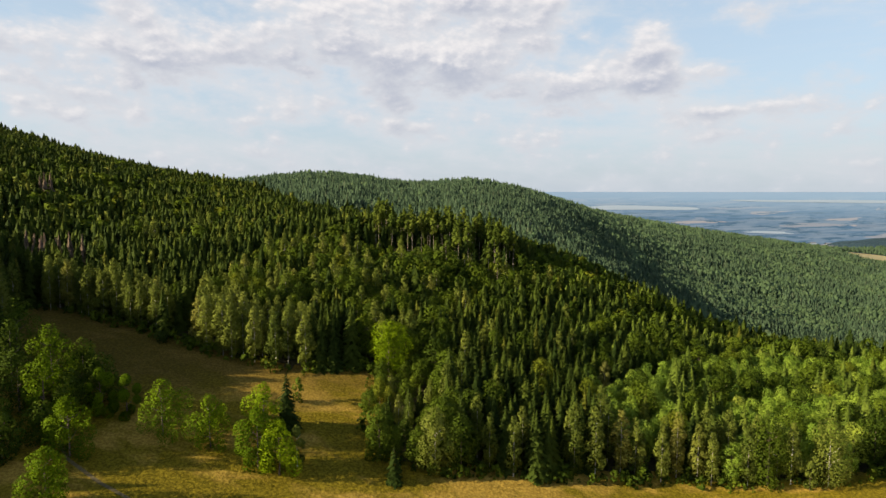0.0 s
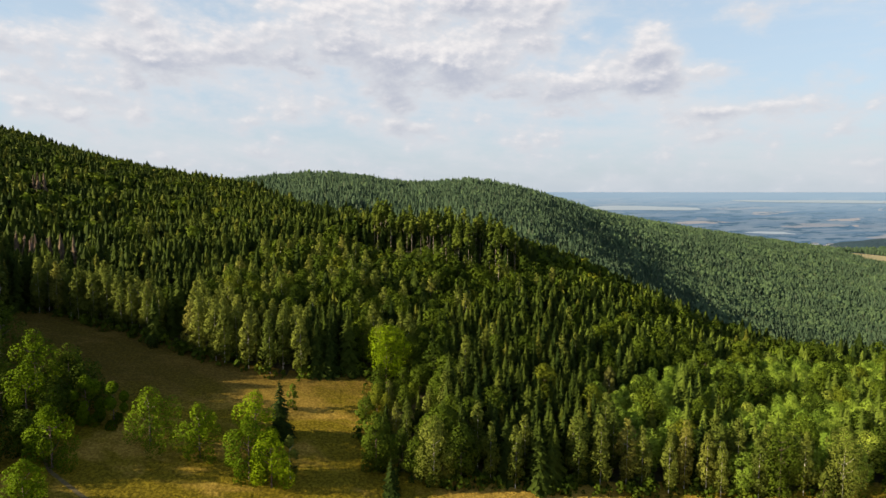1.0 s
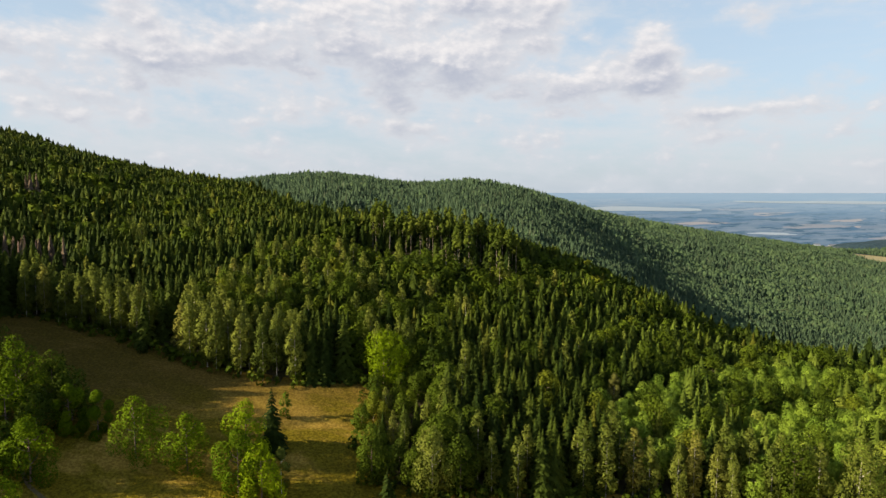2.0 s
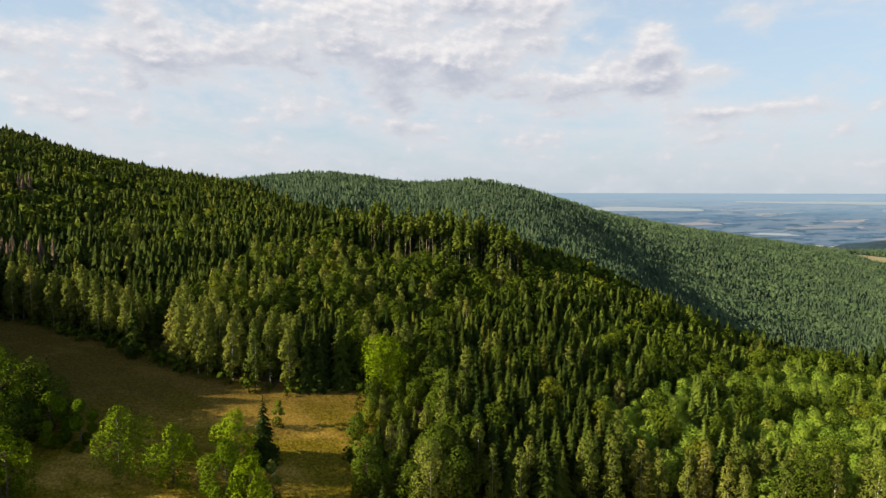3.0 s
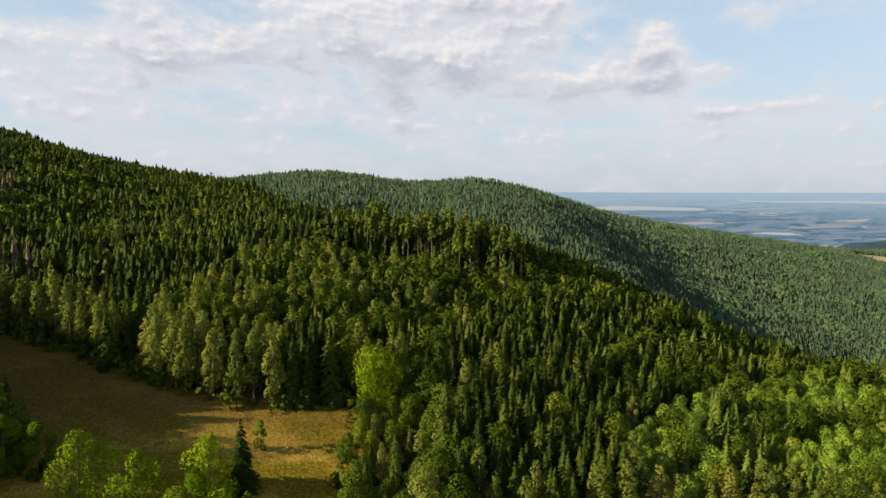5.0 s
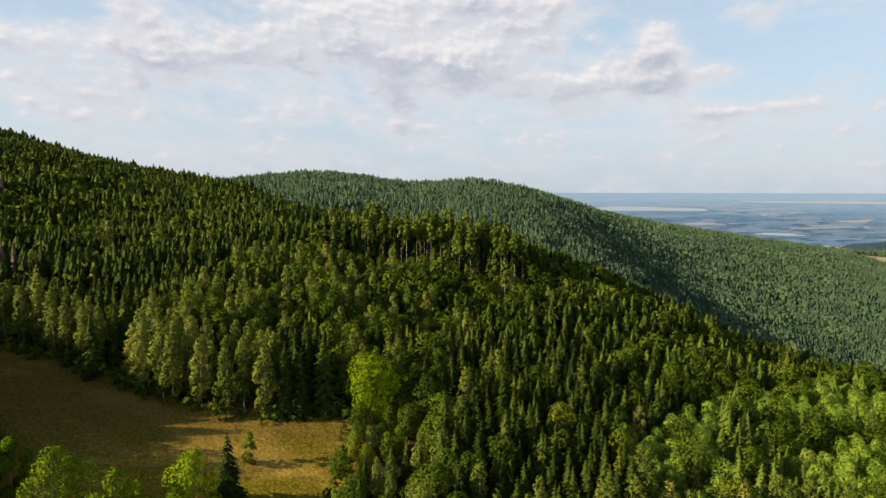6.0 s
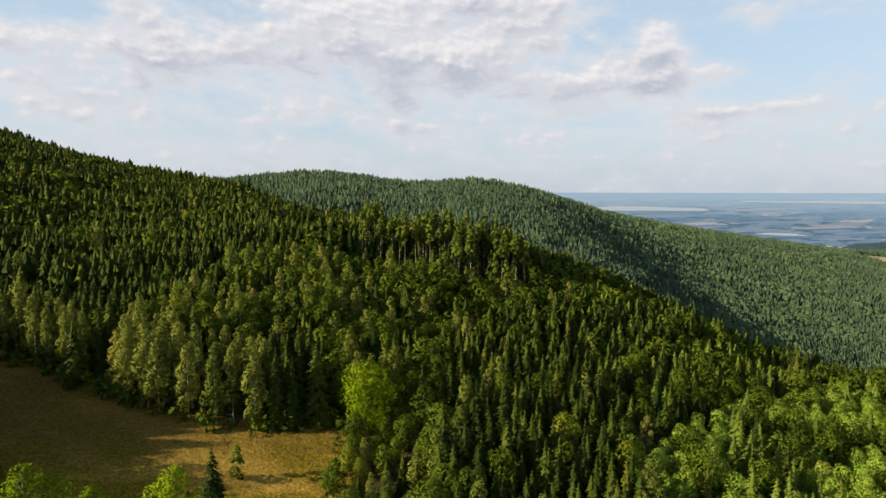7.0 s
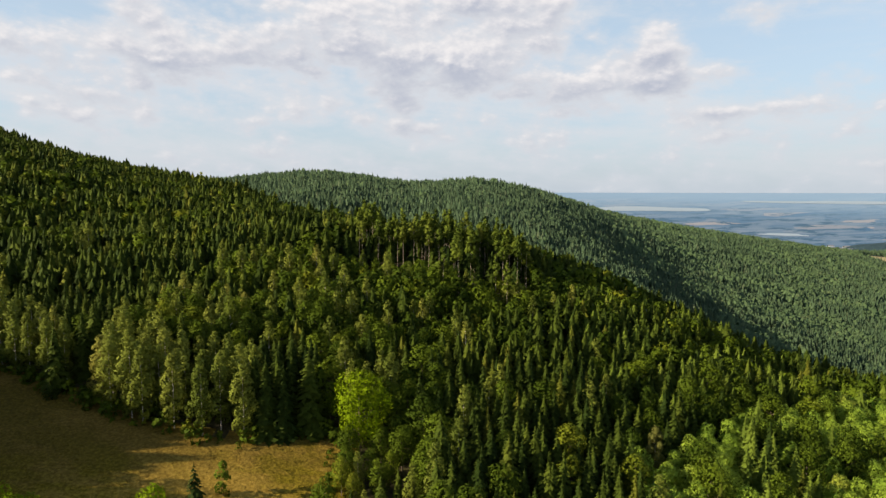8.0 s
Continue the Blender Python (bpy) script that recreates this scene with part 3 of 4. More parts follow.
def thin(x, y, kind, tight=1.0):
    """Keeps a tree only where its kind has room beside those before it."""
    order, grid, keep = rng.permutation(len(x)), {}, np.zeros(len(x), bool)
    need = ROOM[kind] * tight * rng.uniform(0.85, 1.15, len(x))
    for i in order.tolist():
        a, b, r = x[i], y[i], need[i]
        ca, cb = int(a // 8), int(b // 8)
        near = [q for da in (-1, 0, 1) for db in (-1, 0, 1) for q in grid.get((ca + da, cb + db), ())]
        if all((a - p) ** 2 + (b - q) ** 2 > (0.5 * (r + w)) ** 2 for p, q, w in near):
            grid.setdefault((ca, cb), []).append((a, b, r))
            keep[i] = True
    return keep


def clumps(x, y, scale, seed):
    """Smooth noise, about -1 to 1, for patches of one kind."""
    r = np.random.default_rng(seed)
    v = 0.0
    for k in range(7):
        a, f, p = r.uniform(0, 6.28), r.uniform(0.6, 1.6) / scale, r.uniform(0, 6.28)
        v = v + np.sin((x * math.cos(a) + y * math.sin(a)) * f * 6.28 + p)
    return v / 3.2


def choose(x, y):
    """Which kind grows where."""
    n = len(x)
    gap = edge_gap(x, y)
    u = rng.uniform(0, 1, n)
    p = clumps(x, y, 90, 3)
    q = clumps(x, y, 35, 5)
    broad = np.clip(0.27 + 0.30 * p + 0.34 * q, 0.03, 0.9)
    # sunny lower slope: mostly broad-leaved
    low = (x > 52) & (y < 232 + 0.72 * (x - 80))
    broad = np.where(low, np.clip(0.97 + 0.1 * q, 0.8, 1), broad)
    ridge = (x > 60) & (y > 240) & (y < 420) & ~low
    broad = np.where(ridge, np.clip(0.52 + 0.4 * q, 0.12, 0.9), broad)
    # mixed middle slope
    mix = (x > -95) & (x < 70) & (y > 238) & (y < 334)
    broad = np.where(mix, np.clip(0.76 + 0.45 * q, 0.15, 0.97), broad)
    back = (x > 22) & (x < 88) & (y > 262) & (y < 304)
    broad = np.where(back, np.clip(0.22 + 0.3 * q, 0.05, 0.6), broad)
    core = (x > 0) & (x < 54) & (y > 182) & (y < 262)
    broad = np.where(core, np.clip(0.24 + 0.35 * q, 0.05, 0.7), broad)
    bright = (x > -30) & (x < 4 - 0.1 * (y - 200)) & (y < 240)
    broad = np.where(bright, 0.92, broad)
    broad = np.where((x > 280) & (y > 600), np.clip(0.40 + 1.3 * clumps(x, y, 190, 31) + 0.5 * q, 0.04, 0.88), broad)
    broad = np.where((x < -110) & (y > 330) & (y <= 600), np.clip(0.38 + 0.55 * q, 0.06, 0.9), broad)
    broad = np.where((x < 300) & (y > 600), np.clip(0.06 + 0.2 * q, 0.0, 0.3), broad)
    # dark spruces behind the birches of the upper meadow
    broad = np.where((x < -98) & (gap > 12) & (gap < 70) & (y > 190) & (y < 330), np.clip(0.05 + 0.1 * q, 0.0, 0.2), broad)
    kind = np.where(u < broad, 1, 2)
    birch_a = (x > -165) & (x < -40) & (gap < np.where(x < -98, 12, 26)) & (y > 200)
    birch_b = (x > 8) & (x < 112) & (gap < 11) & (y > 160)
    kind = np.where(birch_a & (u < 0.92), 0, kind)
    kind = np.where(birch_b & (u < 0.75), 0, kind)
    hollow = (x > -48) & (x < -25) & (y > 204) & (y < 248)
    kind = np.where(hollow & (kind == 0), 2, kind)
    some = (kind == 1) & (rng.uniform(0, 1, n) < 0.2) & (x < 60)
    kind = np.where(some, 0, kind)
    pines = (x > -36) & (x < 46) & (y > 334 - 0.1 * x) & (y < 372)
    pines |= (x > 2) & (x < 36) & (y > 298) & (y < 318) & (u < 0.35)
    shorn = (np.abs(x) < 48) & (y > 280) & (y < 334 - 0.1 * x) & ~pines & (kind == 2)
    kind = np.where(shorn, 1, kind)
    kind = np.where(pines & (u < 0.75), 3, np.where(pines, 2, kind))
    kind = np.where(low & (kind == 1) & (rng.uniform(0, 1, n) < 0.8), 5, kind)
    kind = np.where(ridge & (kind == 2) & (rng.uniform(0, 1, n) < 0.5), 6, kind)
    larch = low & (rng.uniform(0, 1, n) < np.clip(0.10 + 0.36 * clumps(x, y, 45, 21), 0.0, 0.6)) & (gap > 12)
    kind = np.where(larch, 6, kind)
    dead = (np.hypot((x + 180) / 2.0, y - 279) < 8) & (u < 0.6) | (np.hypot(x + 250, y - 381) < 6)
    kind = np.where(dead, 4, kind)
    return kind


NAMES = ("birch", "broadleaf", "spruce", "pine", "dead_spruce", "pale_broadleaf", "larch")


def stand(name, kind, level, x, y, size, label, seeds=5):
    """A stretch of forest of one kind in one mesh."""
    if len(x) == 0:
        return
    spec = KINDS[NAMES[kind]]
    VV, TT, NN = [], [], []
    pick, turn = rng.integers(0, seeds, len(x)), rng.uniform(0, 6.28, len(x))
    fat, tint = rng.uniform(0.85, 1.2, len(x)), rng.uniform(0, 1, len(x))
    z = ground_z(x, y)
    for s in range(seeds):
        V, N = spec[level](100 + s)
        i = np.nonzero(pick == s)[0]
        if not len(i):
            continue
        ca, sa, f, k = np.cos(turn[i])[:, None], np.sin(turn[i])[:, None], fat[i][:, None], size[i][:, None]
        W = np.stack([(V[None, :, 0] * ca - V[None, :, 1] * sa) * f * k + x[i][:, None],
                      (V[None, :, 0] * sa + V[None, :, 1] * ca) * f * k + y[i][:, None],
                      V[None, :, 2] * k + z[i][:, None] - 0.2], 2)
        VV.append(W.reshape(-1, 3))
        TT.append(np.repeat(tint[i], len(V)))
        NN.append(np.stack([N[None, :, 0] * ca - N[None, :, 1] * sa, N[None, :, 0] * sa + N[None, :, 1] * ca, np.broadcast_to(N[None, :, 2], (len(i), len(V)))], 2).reshape(-1, 3))
    V = np.concatenate(VV)
    ob = new(name, sheet(name, V, np.arange(len(V)).reshape(-1, 3), (spec.get(level + "_leaf", spec["leaf"]),), None, True, np.concatenate(TT), np.concatenate(NN)))
    tagged(ob, label, "forest", kind="stuff")


def stems(name, x, y, h, r0, mat, label):
    """Trunks of a stand, in one mesh."""
    V, F = stem(1.0, 1.0, 0.9, 5)
    if len(x) == 0:
        return
    z = ground_z(x, y)
    W = np.stack([V[None, :, 0] * r0[:, None] + x[:, None], V[None, :, 1] * r0[:, None] + y[:, None], np.maximum(V[None, :, 2], -0.05) * h[:, None] + z[:, None]], 2)
    G = (F[None] + (np.arange(len(x)) * len(V))[:, None, None]).reshape(-1, 4)
    tagged(new(name, sheet(name, W.reshape(-1, 3), G, (mat,), None, True)), label, "trunks", kind="stuff")


def sizes(x, y, kind):
    k = np.clip(1.0 + 0.10 * clumps(x, y, 60, 9) + rng.normal(0, 0.075, len(x)), 0.6, 1.3)
    low = (x > 52) & (y < 232 + 0.72 * (x - 80)) & (kind == 5)
    k = np.where(low, 0.80 + (k - 1) * 0.45, k)
    front = (np.abs(x) < 48) & (y > 312) & (y < 334 - 0.1 * x) & (kind != 3)
    k = np.where(front, k * 0.62, k)
    corner = (x > -27) & (x < -1) & (y > 160) & (y < 219)
    k = np.where(corner, k * 0.62, k)
    k = np.where(kind == 3, 0.55 + 0.5 * k, np.where(kind == 4, k * 1.12, k))
    rim = np.abs(y - knots(x, CREST_X, CREST_Y, 40)) < 45
    k = np.where(rim & (y > 420), k * rng.uniform(0.75, 1.3, len(x)), k)
    # unseen trees left of the meadow, made taller to throw more shade on it
    return np.where((x < -0.77 * y - 2) & (y < 260), k * np.where(y > 165, 1.55, 1.3), k)


def clear_of(x, y):
    """True away from the feet of the trees that are placed singly."""
    ok = np.ones(len(x), bool)
    for cx, cy, r in ((-18, 216, 5.5), (-0.6, 167, 4.5), (-17, 168, 4), (104, 177, 5.5), (122, 175, 5), (64, 219, 3.5)):
        ok &= np.hypot(x - cx, y - cy) > r
    return ok


def plant():
    # near woods, up to the slope behind the clearing
    x, y = scatter(-175, 235, 158, 345, 2.6)
    ok = ~in_meadow(x, y) & (edge_gap(x, y) > 1.2) & clear_of(x, y) & ~((x > -101) & (x < -93) & (y < 240)) & (x < 0.75 * y + 12) & (x > -0.76 * y - 10)
    x, y = x[ok], y[ok]
    k = choose(x, y)
    ok = thin(x, y, k)
    x, y, k = x[ok], y[ok], k[ok]
    s = sizes(x, y, k)
    near = np.zeros(len(x), bool)
    for kind, (name, label, leaf, wood, girth) in enumerate((
            ("birch_tree", "pale-barked birch with olive-green hanging leaves", BIRCH_LEAF, BIRCH_BARK, 0.17),
            ("broadleaf_tree", "broad-leaved tree with a full bright green crown", LEAF, BROWN_BARK, 0.26),
            ("spruce_tree", "tall dark green spruce with drooping boughs", NEEDLE, BROWN_BARK, 0.20),
            ("broadleaf_tree", "pale green broad-leaved tree on the sunny slope", SUNNY_PALE_LEAF, BROWN_BARK, 0.26),
            ("larch_tree", "pale green larch with fine soft boughs", LARCH_NEEDLE, BROWN_BARK, 0.20))):
        kind = (0, 1, 2, 5, 6)[kind]
        i = np.nonzero(k == kind)[0]
        i = i[np.argsort(y[i] - 0.12 * np.abs(x[i]))][:(280, 150, 290, 0, 0, 140, 50)[kind]]
        near[i] = True
        make = {0: birch_near, 1: broad_near, 2: spruce_near, 5: broad_near, 6: spruce_near}[kind]
        models = []
        for v in range(4):
            h = {0: 18, 1: 17, 2: 19, 5: 17, 6: 19}[kind]
            trunk = stem(h, girth, 0.88 if kind in (0, 2, 6) else 0.7, 5, 0 if kind in (2, 6) else 5, 1.6 if kind == 0 else 2.8, v, 0.25)
            models.append(tree_thing(name, v, make(v), trunk, leaf, wood, label, name.replace("_", " "), "trees of the near wood"))
        used = set()
        for n, j in enumerate(i):
            m = pose(x[j], y[j], float(ground_z(x[j], y[j])), 0, 0, rng.uniform(0, 360))
            v = n % 4
            if v in used:
                ob = copy_thing(models[v], m)
            else:
                ob = models[v]
                ob.matrix_basis = m
                used.add(v)
            f = s[j] * rng.uniform(0.88, 1.14)
            ob.scale = (f, f, s[j])
    for kind, label in enumerate(("birches with olive-green crowns on the slope", "broad-leaved trees in full summer leaf on the slope",
                                  "dark green spruces standing close on the slope", "tall pines with bare pale trunks on the ridge",
                                  "dead reddish-brown spruces among green ones", "pale green broad-leaved trees on the sunny slope",
                                  "pale green larches on the sunny slope")):
        i = (k == kind) & ~near
        stand("forest_slope", kind, "mid", x[i], y[i], s[i], label)
        if kind in (0, 1, 2, 5, 6):
            stems("forest_trunks", x[i], y[i], s[i] * 13, np.full(i.sum(), 0.16), BIRCH_BARK if kind == 0 else BROWN_BARK, "slender trunks standing close in the wood")
        if kind == 3:
            stems("pine_trunks", x[i], y[i], s[i] * 23, np.full(i.sum(), 0.17), PINE_BARK, "bare pale pine trunks below the ridge")
    # middle slopes up to the ridge
    x, y = scatter(-660, 330, 345, 870, 2.9)
    crest = knots(x, CREST_X, CREST_Y, 40)
    ok = (x < 0.77 * y + 15) & (x > -0.79 * y - 15) & (y < crest + 45)
    x, y = x[ok], y[ok]
    # ground to the sides, out of the valley's view but casting shade
    xs, ys = scatter(-420, -120, 40, 440, 4.2)
    side = ~in_meadow(xs, ys) & (edge_gap(xs, ys) > 3) & ((xs < -0.76 * ys - 10) | ((xs < -175) & (ys < 345)))
    side &= ~((ys >= 345) & (xs > -0.79 * ys - 15))
    xs, ys = xs[side], ys[side]
    out = xs < -0.80 * ys - 15
    out &= rng.uniform(0, 1, len(xs)) < 0.6
    k = np.where(rng.uniform(0, 1, out.sum()) < 0.25, 1, 2)
    s = sizes(xs[out], ys[out], k)
    for kind, label in ((1, "broad-leaved trees of the wood beside the meadow"), (2, "spruces of the wood beside the meadow")):
        i = k == kind
        stand("forest_side", kind, "side", xs[out][i], ys[out][i], s[i], label)
    x, y = np.concatenate([x, xs[xs >= -0.80 * ys - 15]]), np.concatenate([y, ys[xs >= -0.80 * ys - 15]])
    hole = (np.abs(x) < 46) & (y > 334) & (y < 372) & (rng.uniform(0, 1, len(x)) < 0.35)
    x, y = x[~hole], y[~hole]
    hole = (np.hypot((x + 48) / 1.4, y - 352) < 9)
    x, y = x[~hole], y[~hole]
    k = choose(x, y)
    ok = thin(x, y, k, 0.96)
    x, y, k = x[ok], y[ok], k[ok]
    s = sizes(x, y, k)
    for kind, label in enumerate(("scattered birches on the upper slope", "broad-leaved trees on the upper slope", "dark spruces on the upper slope up to the ridge",
                                  "tall pines with bare pale trunks along the ridge", "dead reddish-brown spruces on the upper slope", "pale green broad-leaved trees on the lower slope",
                                  "pale green larches on the lower slope")):
        i = k == kind
        stand("forest_hill", kind, "mid" if kind in (3, 4) else "hill", x[i], y[i], s[i], label)
        if kind == 3:
            stems("pine_trunks", x[i], y[i], s[i] * 23, np.full(i.sum(), 0.17), PINE_BARK, "bare pale pine trunks on the ridge")
    # back hill and valley
    for y0, y1, step in ((395, 1000, 4.9), (1000, 2150, 6.4)):
        x, y = scatter(-760, 1700, y0, y1, step)
        crest, by = knots(x, CREST_X, CREST_Y, 40), knots(x, BACK_X, BACK_Y, 120)
        ok = (np.hypot((x - FIELD_X) / 88, (y - FIELD_Y) / 155) > 1) & (x < 0.79 * y + 20) & (x > -0.46 * y - 30) & (y > crest + np.where((x > -50) & (x < 60), 120, 45)) & (y < by + 50)
        x, y = x[ok], y[ok]
        k = choose(x, y)
        k = np.where(k == 5, 1, np.where(k > 2, 2, k))
        some = rng.uniform(0, 1, len(x)) < np.where(k == 1, 0.72, 0.94)
        x, y, k = x[some], y[some], k[some]
        s = sizes(x, y, k) * step / 6.0 * rng.uniform(0.85, 1.1, len(x))
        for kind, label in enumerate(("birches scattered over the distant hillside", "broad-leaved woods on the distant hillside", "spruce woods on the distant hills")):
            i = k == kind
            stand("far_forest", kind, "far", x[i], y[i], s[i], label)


plant()


# ---- single trees in the meadow ----
def foot(x, y):
    return float(ground_z(x, y))


def lone_tree(name, seed, x, y, h, r, low, lobes, count, size, label, leaf=LEAF, wood=BROWN_BARK, turn=0.0):
    root = tree_thing(name, seed, leafy_crown(seed, h, r, low, lobes, count, size, 0.03, 0.85, (0.45, 0.95)), stem(h, (0.011 if wood is BIRCH_BARK else 0.018) * h, 0.7, 7, 7, r * 0.6, seed, 0.2),
                      leaf, wood, label, "tree", "trees in the meadow")
    root.matrix_basis = pose(x, y, foot(x, y), 0, 0, turn)


def lone_spruce(seed, x, y, h, r, label):
    root = tree_thing("spruce_tree", seed, spruce_crown(seed, h, r, 0.03, max(8, int(h * 1.4)), 9, 5), stem(h, 0.011 * h, 0.9, 6),
                      NEEDLE, BROWN_BARK, label, "tree", "trees in the meadow")
    root.matrix_basis = pose(x, y, foot(x, y))


BRIGHT = "bright green broad-leaved tree standing alone in the meadow"
for n, (x, y, h, r, lobes) in enumerate((
        (-89.5, 130, 14, 5.8, 14), (-95, 148, 16, 5.6, 13), (-78, 163, 16, 6.8, 11), (-64, 161.5, 15, 6.0, 11), (-91, 169, 12.5, 3.8, 8),
        (-98, 168, 13.5, 4.0, 10), (-43, 155, 15, 5.6, 12), (-51, 169, 17, 5.4, 12), (-49, 156, 17, 5.4, 11), (-109, 160, 18, 5.8, 12), (-113, 170, 23, 6.8, 15))):
    lone_tree("broadleaf_tree", 40 + n, x, y, h, r, -0.10, lobes, 4200, 0.42, BRIGHT, SUNLIT_LEAF, turn=n * 70)
for n, (x, y, h, r) in enumerate((
        (-126, 172, 21, 6.0), (-120, 181, 17, 5.0), (-134, 186, 22, 6.5), (-110, 180, 13, 4.0), (-116, 148, 13, 5.0), (-108, 142, 12, 4.5), (-104, 152, 11, 4.5),
        (-104, 164, 14, 5.0), (-118, 163, 18, 6.0), (-101, 174, 15, 4.8), (-108, 177, 17, 5.4))):
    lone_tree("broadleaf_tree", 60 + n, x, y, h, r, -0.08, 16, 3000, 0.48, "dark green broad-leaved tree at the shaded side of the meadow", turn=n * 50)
lone_tree("broadleaf_tree", 70, -18, 216, 21, 7.8, 0.02, 20, 7000, 0.45, "large bright green rounded tree at the corner of the wood", SUNLIT_LEAF)
lone_tree("birch_tree", 71, -39, 159, 12, 2.6, 0.12, 8, 800, 0.55, "slender young birch beside the meadow trees", BIRCH_LEAF, BIRCH_BARK)
lone_spruce(80, -46, 176, 18, 5.0, "dark spruce beside the gap in the wood")
for n, (x, y, h, r, leaf, wood, label) in enumerate((
        (-0.6, 167, 19, 5.6, BIRCH_LEAF, BIRCH_BARK, "wide old birch with hanging olive boughs before the wood"),
        (-17, 168, 17, 4.2, LEAF, BROWN_BARK, "dense green broad-leaved tree at the corner of the wood"),
        (104, 177, 23, 6.4, LEAF, BROWN_BARK, "tall full green tree at the front of the wood"),
        (122, 175, 22, 5.8, BIRCH_LEAF, BIRCH_BARK, "tall pale birch with a forked crown before the wood"),
        (64, 219, 18, 2.8, DRY_BIRCH_LEAF, BIRCH_BARK, "tan, half-withered birch among dark spruces"))):
    lone_tree("birch_tree" if wood is BIRCH_BARK else "broadleaf_tree", 110 + n, x, y, h, r, -0.05, 22, 5000, 0.44, label, leaf, wood, n * 80)
lone_spruce(81, -113, 190, 11, 2.6, "small dark spruce in the shaded meadow")
lone_spruce(82, -12, 160, 10.5, 3.4, "small spruce at the corner of the wood")


def bush(name, seed, x, y, h, r, label, leaf=LEAF):
    root = tree_thing(name, seed, leafy_crown(seed, h, r, -0.1, 7, 420, 0.55, 0, 0.9), stem(h, 0.08, 0.7, 5, 4, r * 0.6, seed, 0.1), leaf, BROWN_BARK, label, "bush", "bushes in the meadow")
    root.matrix_basis = pose(x, y, foot(x, y))


bush("bush", 90, -103, 218, 4.2, 2.4, "dark round bush alone in the meadow", NEEDLE)
bush("bush", 91, -46, 191, 8.5, 2.2, "slim young tree at the edge of the gap")
bush("bush", 94, 115, 173, 9.0, 2.0, "slim young birch before the wood", BIRCH_LEAF)


# ---- undergrowth along the edge of the wood ----
def undergrowth():
    x, y = scatter(-160, 175, 155, 245, 2.4)
    gap = edge_gap(x, y)
    ok = (gap < 4.5) & ~(in_meadow(x, y) & (gap > 1.6)) & (y > 158) & (rng.uniform(0, 1, len(x)) < 0.5)
    x, y = x[ok], y[ok]
    KINDS["shrub"] = dict(leaf=LEAF, mid=lambda s: leafy_crown(s, 3.2, 1.5, -0.2, 5, 60, 0.75))
    spec_size = rng.uniform(0.4, 1.6, len(x))
    stand("undergrowth", 7, "mid", x, y, spec_size, "low green bushes along the edge of the wood")


NAMES = NAMES + ("shrub",)
undergrowth()


# ---- standing grass ----
def blades():
    n = 90000
    x, y = rng.uniform(-130, 160, n), rng.uniform(122, 240, n)
    ok = in_meadow(x, y) & (x > -0.76 * y - 6)
    x, y = x[ok], y[ok]
    n, z = len(x), ground_z(x, y)
    ang, h, w = rng.uniform(0, 3.14, n), rng.uniform(0.10, 0.28, n), rng.uniform(0.14, 0.36, n)
    V = np.zeros((n, 3, 3))
    for k, (p, q) in enumerate(((-1, 0), (1, 0), (0.2, 1))):
        V[:, k, 0], V[:, k, 1], V[:, k, 2] = x + np.cos(ang) * w * p, y + np.sin(ang) * w * p, z - 0.06 + h * q
    V = V.reshape(-1, 3)
    tagged(new("meadow_grass", sheet("meadow_grass", V, np.arange(len(V)).reshape(-1, 3), (TUFT,))), "tall dry grass standing in the meadow", "grass", kind="stuff")


blades()


# ---- cart track ----
def ribbon(name, line, width, mat, lift, label, category):
    pts = np.array(line, float)
    t = np.linspace(0, len(pts) - 1, 40)
    px, py = np.interp(t, range(len(pts)), pts[:, 0]), np.interp(t, range(len(pts)), pts[:, 1])
    dx, dy = np.gradient(px), np.gradient(py)
    L = np.hypot(dx, dy)
    V = []
    for k in (-0.5, -0.17, 0.17, 0.5):
        qx, qy = px - dy / L * width * k, py + dx / L * width * k
        V.append(np.stack([qx, qy, ground_z(qx, qy) + lift], 1))
    V = np.concatenate(V)
    n = len(px)
    F = [(a * n + i, a * n + i + 1, (a + 1) * n + i + 1, (a + 1) * n + i) for a in range(3) for i in range(n - 1)]
    tagged(new(name, sheet(name, V, F, (mat,), None, True)), label, category, kind="structure")


def earth(name, dark, light):
    m, t, out = material(name)
    n = grain(t, place(t), 0.9, 5.0, 0.65)
    surface(t, out, blend(t, ramp(t, n, 0.3, 0.7), dark, light), 0.95, n, 0.1)
    return m


ribbon("road", ((-118, 172), (-106, 158), (-95, 147), (-84, 141), (-74, 137), (-60, 128)), 0.9, earth("cart_track_earth", (0.10, 0.078, 0.036), (0.16, 0.125, 0.060)), 0.06,
       "narrow worn cart track across the meadow", "track")


# ---- distance: lakes, a pale field and a wooded rise ----
def water(name, bearing, dist, half_wide, half_deep, label):
    """A lake lying on the lowland, drawn as a long irregular oval."""
    r = np.random.default_rng(int(dist))
    g = np.linspace(0, 6.283, 60, endpoint=False)
    w = 1 + 0.12 * np.sin(3 * g + r.uniform(0, 6)) + 0.08 * np.sin(5 * g + r.uniform(0, 6))
    b = radians(bearing)
    lx, ly = half_wide * np.cos(g) * w, half_deep * np.sin(g) * w
    x = dist * math.sin(b) + lx * math.cos(b) + ly * math.sin(b)
    y = dist * math.cos(b) - lx * math.sin(b) + ly * math.cos(b)
    ring = np.stack([x, y, ground_z(x, y) + 1.5], 1)
    V = np.concatenate([ring, [ring.mean(0)]])
    F = [(i, (i + 1) % 60, 60) for i in range(60)]
    return tagged(new(name, sheet(name, V, F, (LAKE,))), label, "lake", kind="structure")


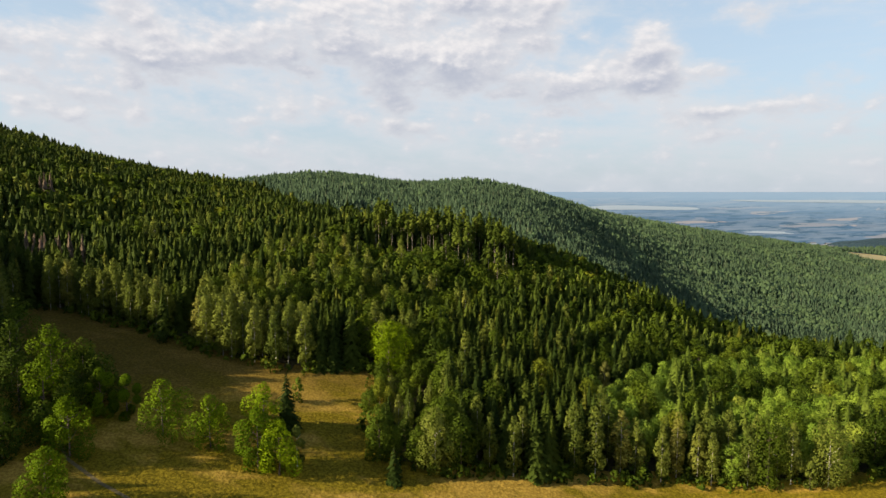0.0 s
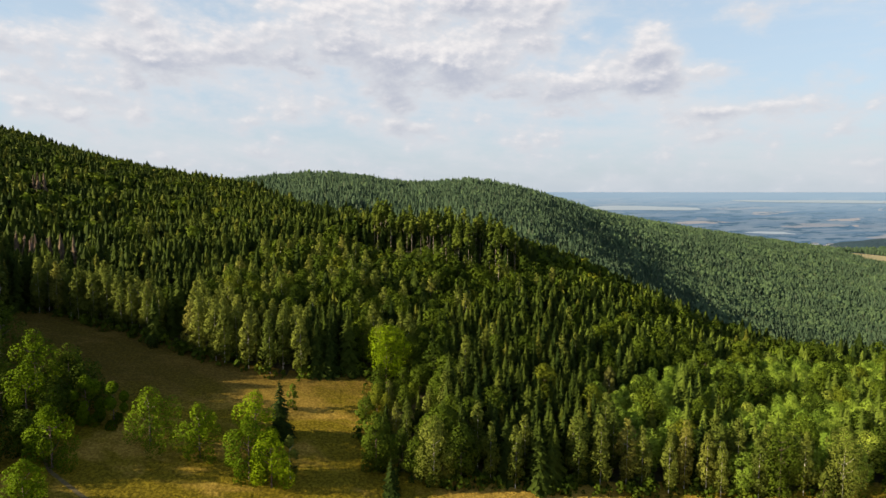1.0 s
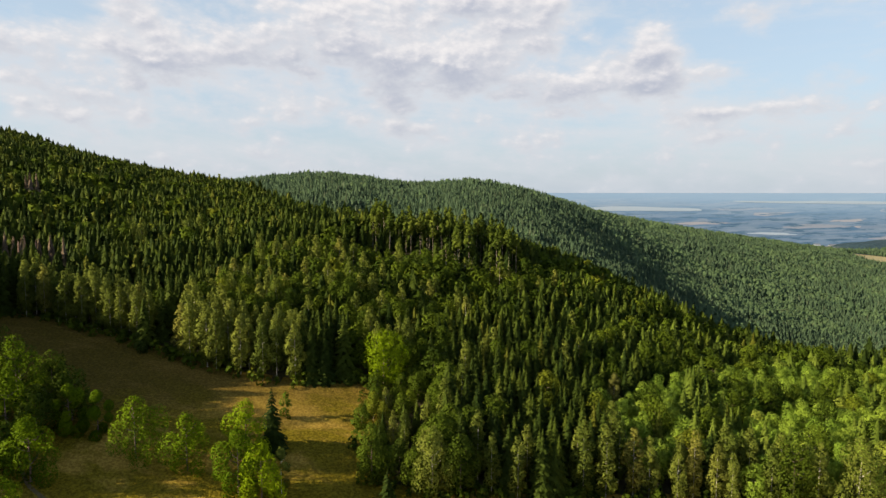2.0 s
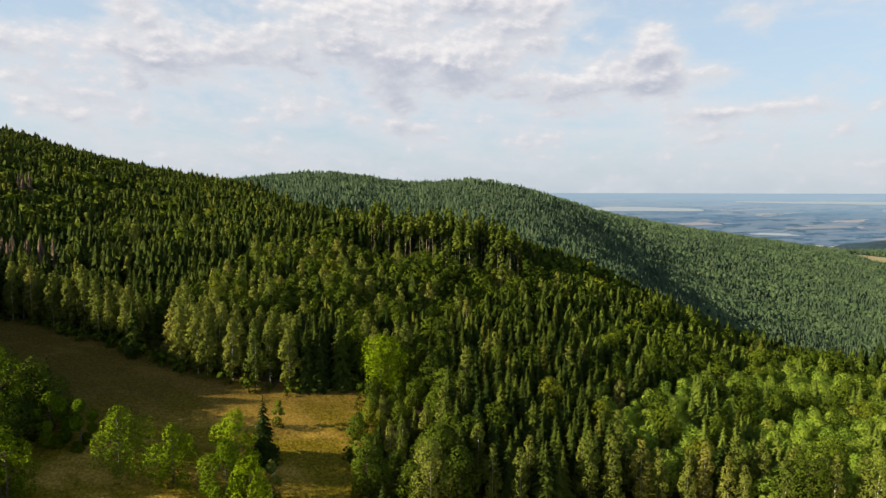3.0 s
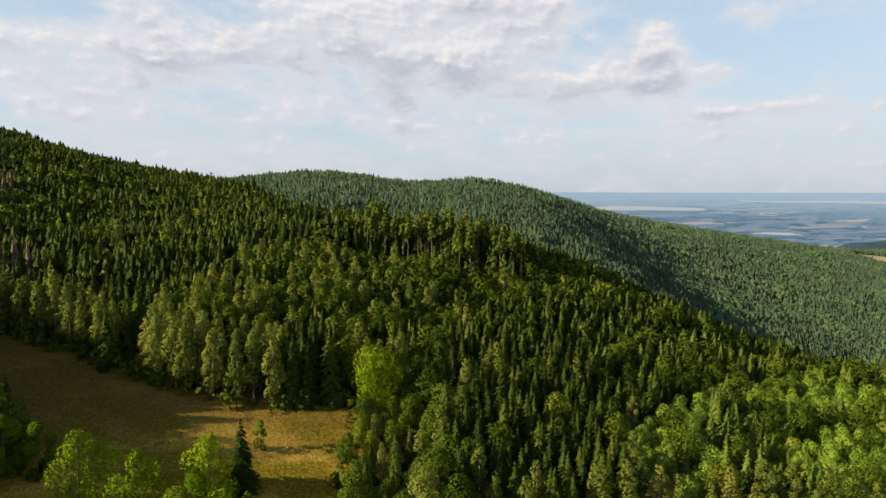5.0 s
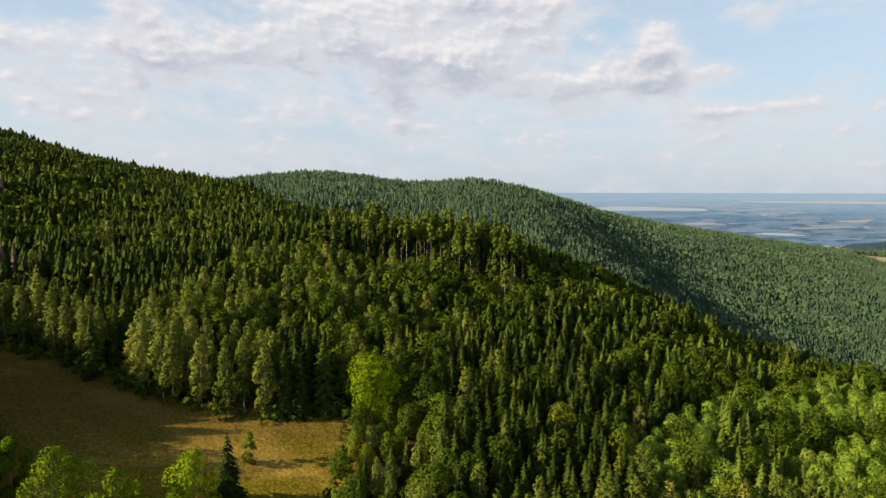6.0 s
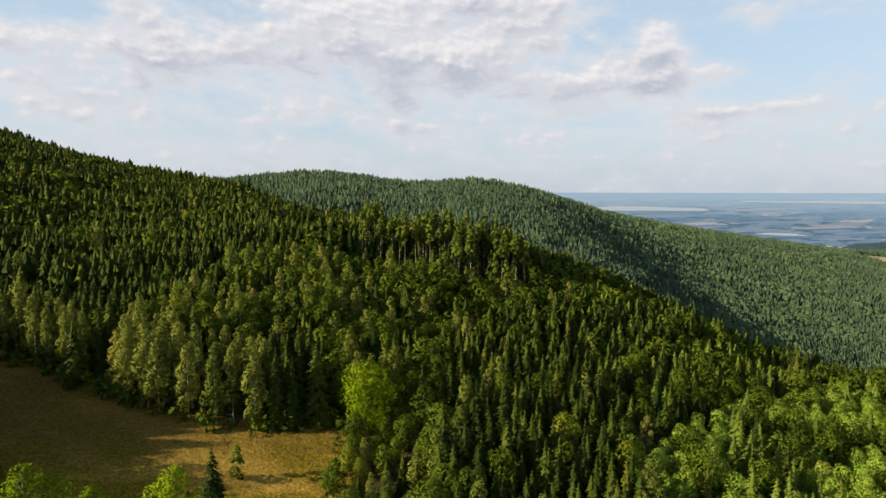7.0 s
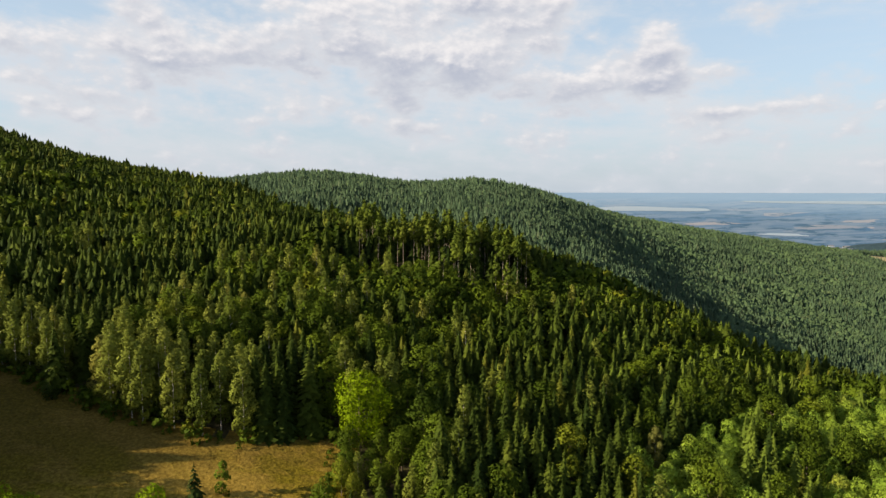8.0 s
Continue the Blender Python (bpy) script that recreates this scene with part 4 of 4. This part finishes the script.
def make_lake():
    m, t, out = material("lake_water")
    p = t.nodes.new("ShaderNodeBsdfPrincipled")
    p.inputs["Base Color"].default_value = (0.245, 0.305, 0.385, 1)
    p.inputs["Roughness"].default_value = 0.6
    t.links.new(p.outputs[0], out.inputs[0])
    return m


LAKE = make_lake()
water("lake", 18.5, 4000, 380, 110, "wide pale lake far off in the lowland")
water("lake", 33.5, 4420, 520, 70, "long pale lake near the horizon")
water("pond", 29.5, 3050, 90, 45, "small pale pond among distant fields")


def pale_field():
    """A stubble field on the far shoulder of the hill."""
    g = np.linspace(0, 6.283, 28, endpoint=False)
    x, y = FIELD_X + 84 * np.cos(g), FIELD_Y + 140 * np.sin(g)
    ring = np.stack([x, y, ground_z(x, y) + 3.0], 1)
    V = np.concatenate([ring, [(FIELD_X, FIELD_Y, float(ground_z(FIELD_X, FIELD_Y)) + 3.0)]])
    tagged(new("field", sheet("field", V, [(i, (i + 1) % 28, 28) for i in range(28)], (STUBBLE,))), "pale yellow stubble field on the far hillside", "field", kind="structure")


def far_rise():
    """A dark wooded rise at the foot of the hills."""
    gx, gy = np.linspace(-1, 1, 60), np.linspace(-1, 1, 30)
    X, Y = np.meshgrid(gx, gy)
    r = np.hypot(X, Y)
    wob = 0.05 * np.sin(X * 17) + 0.04 * np.sin(X * 41 + Y * 7)
    x, y = 1790 + X * 390, 2150 + Y * 160
    z = ground_z(x, y) + 30 * np.clip(1 - r ** 2 + wob * (r < 0.98), -0.1, 1)
    V = np.stack([x.ravel(), y.ravel(), z.ravel()], 1)
    i = (np.arange(29)[:, None] * 60 + np.arange(59)[None]).ravel()
    F = np.stack([i, i + 1, i + 61, i + 60], 1)
    tagged(new("wooded_hill", sheet("wooded_hill", V, F, (HAZED_WOOD,), None, True)), "dark wooded hill far off by the lowland", "hill", kind="structure")


STUBBLE = earth("stubble", (0.25, 0.215, 0.11), (0.33, 0.285, 0.16))


def make_far_wood():
    m, t, out = material("hazed_wood")
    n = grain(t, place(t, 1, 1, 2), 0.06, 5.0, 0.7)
    # dark woods with the blue of haze mixed into both tones
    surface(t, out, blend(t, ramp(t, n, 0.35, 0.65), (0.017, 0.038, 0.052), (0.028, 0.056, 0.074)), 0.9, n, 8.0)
    return m


HAZED_WOOD = make_far_wood()
pale_field()
far_rise()


def village():
    """Pale houses of a distant village, each a small block with a pitched roof."""
    r = np.random.default_rng(12)
    V, F, slot = [], [], []
    for i in range(46):
        b, d = radians(r.normal(33.0, 1.5) if i < 30 else r.normal(29.5, 0.8)), r.normal(2560, 50)
        x, y, w, l, h = d * math.sin(b), d * math.cos(b), r.uniform(5, 9), r.uniform(7, 14), r.uniform(5, 8)
        z, n = float(ground_z(x, y)) - 1, len(V)
        V += [(x + i_ * l, y + j_ * w, z + k_ * h) for k_ in (0, 1) for i_, j_ in ((-1, -1), (1, -1), (1, 1), (-1, 1))]
        V += [(x - l, y, z + h * 1.7), (x + l, y, z + h * 1.7)]
        F += [(n, n + 1, n + 5, n + 4), (n + 1, n + 2, n + 6, n + 5), (n + 2, n + 3, n + 7, n + 6), (n + 3, n, n + 4, n + 7)]
        F += [(n + 4, n + 5, n + 9, n + 8), (n + 6, n + 7, n + 8, n + 9)]
        slot += [0, 0, 0, 0, 1, 1]
    me = bpy.data.meshes.new("village")
    me.from_pydata(V, [], F)
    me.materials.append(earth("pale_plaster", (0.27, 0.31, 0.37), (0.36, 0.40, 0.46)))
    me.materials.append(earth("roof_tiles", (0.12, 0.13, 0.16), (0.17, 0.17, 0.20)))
    me.polygons.foreach_set("material_index", slot)
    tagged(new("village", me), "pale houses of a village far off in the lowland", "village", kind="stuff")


village()
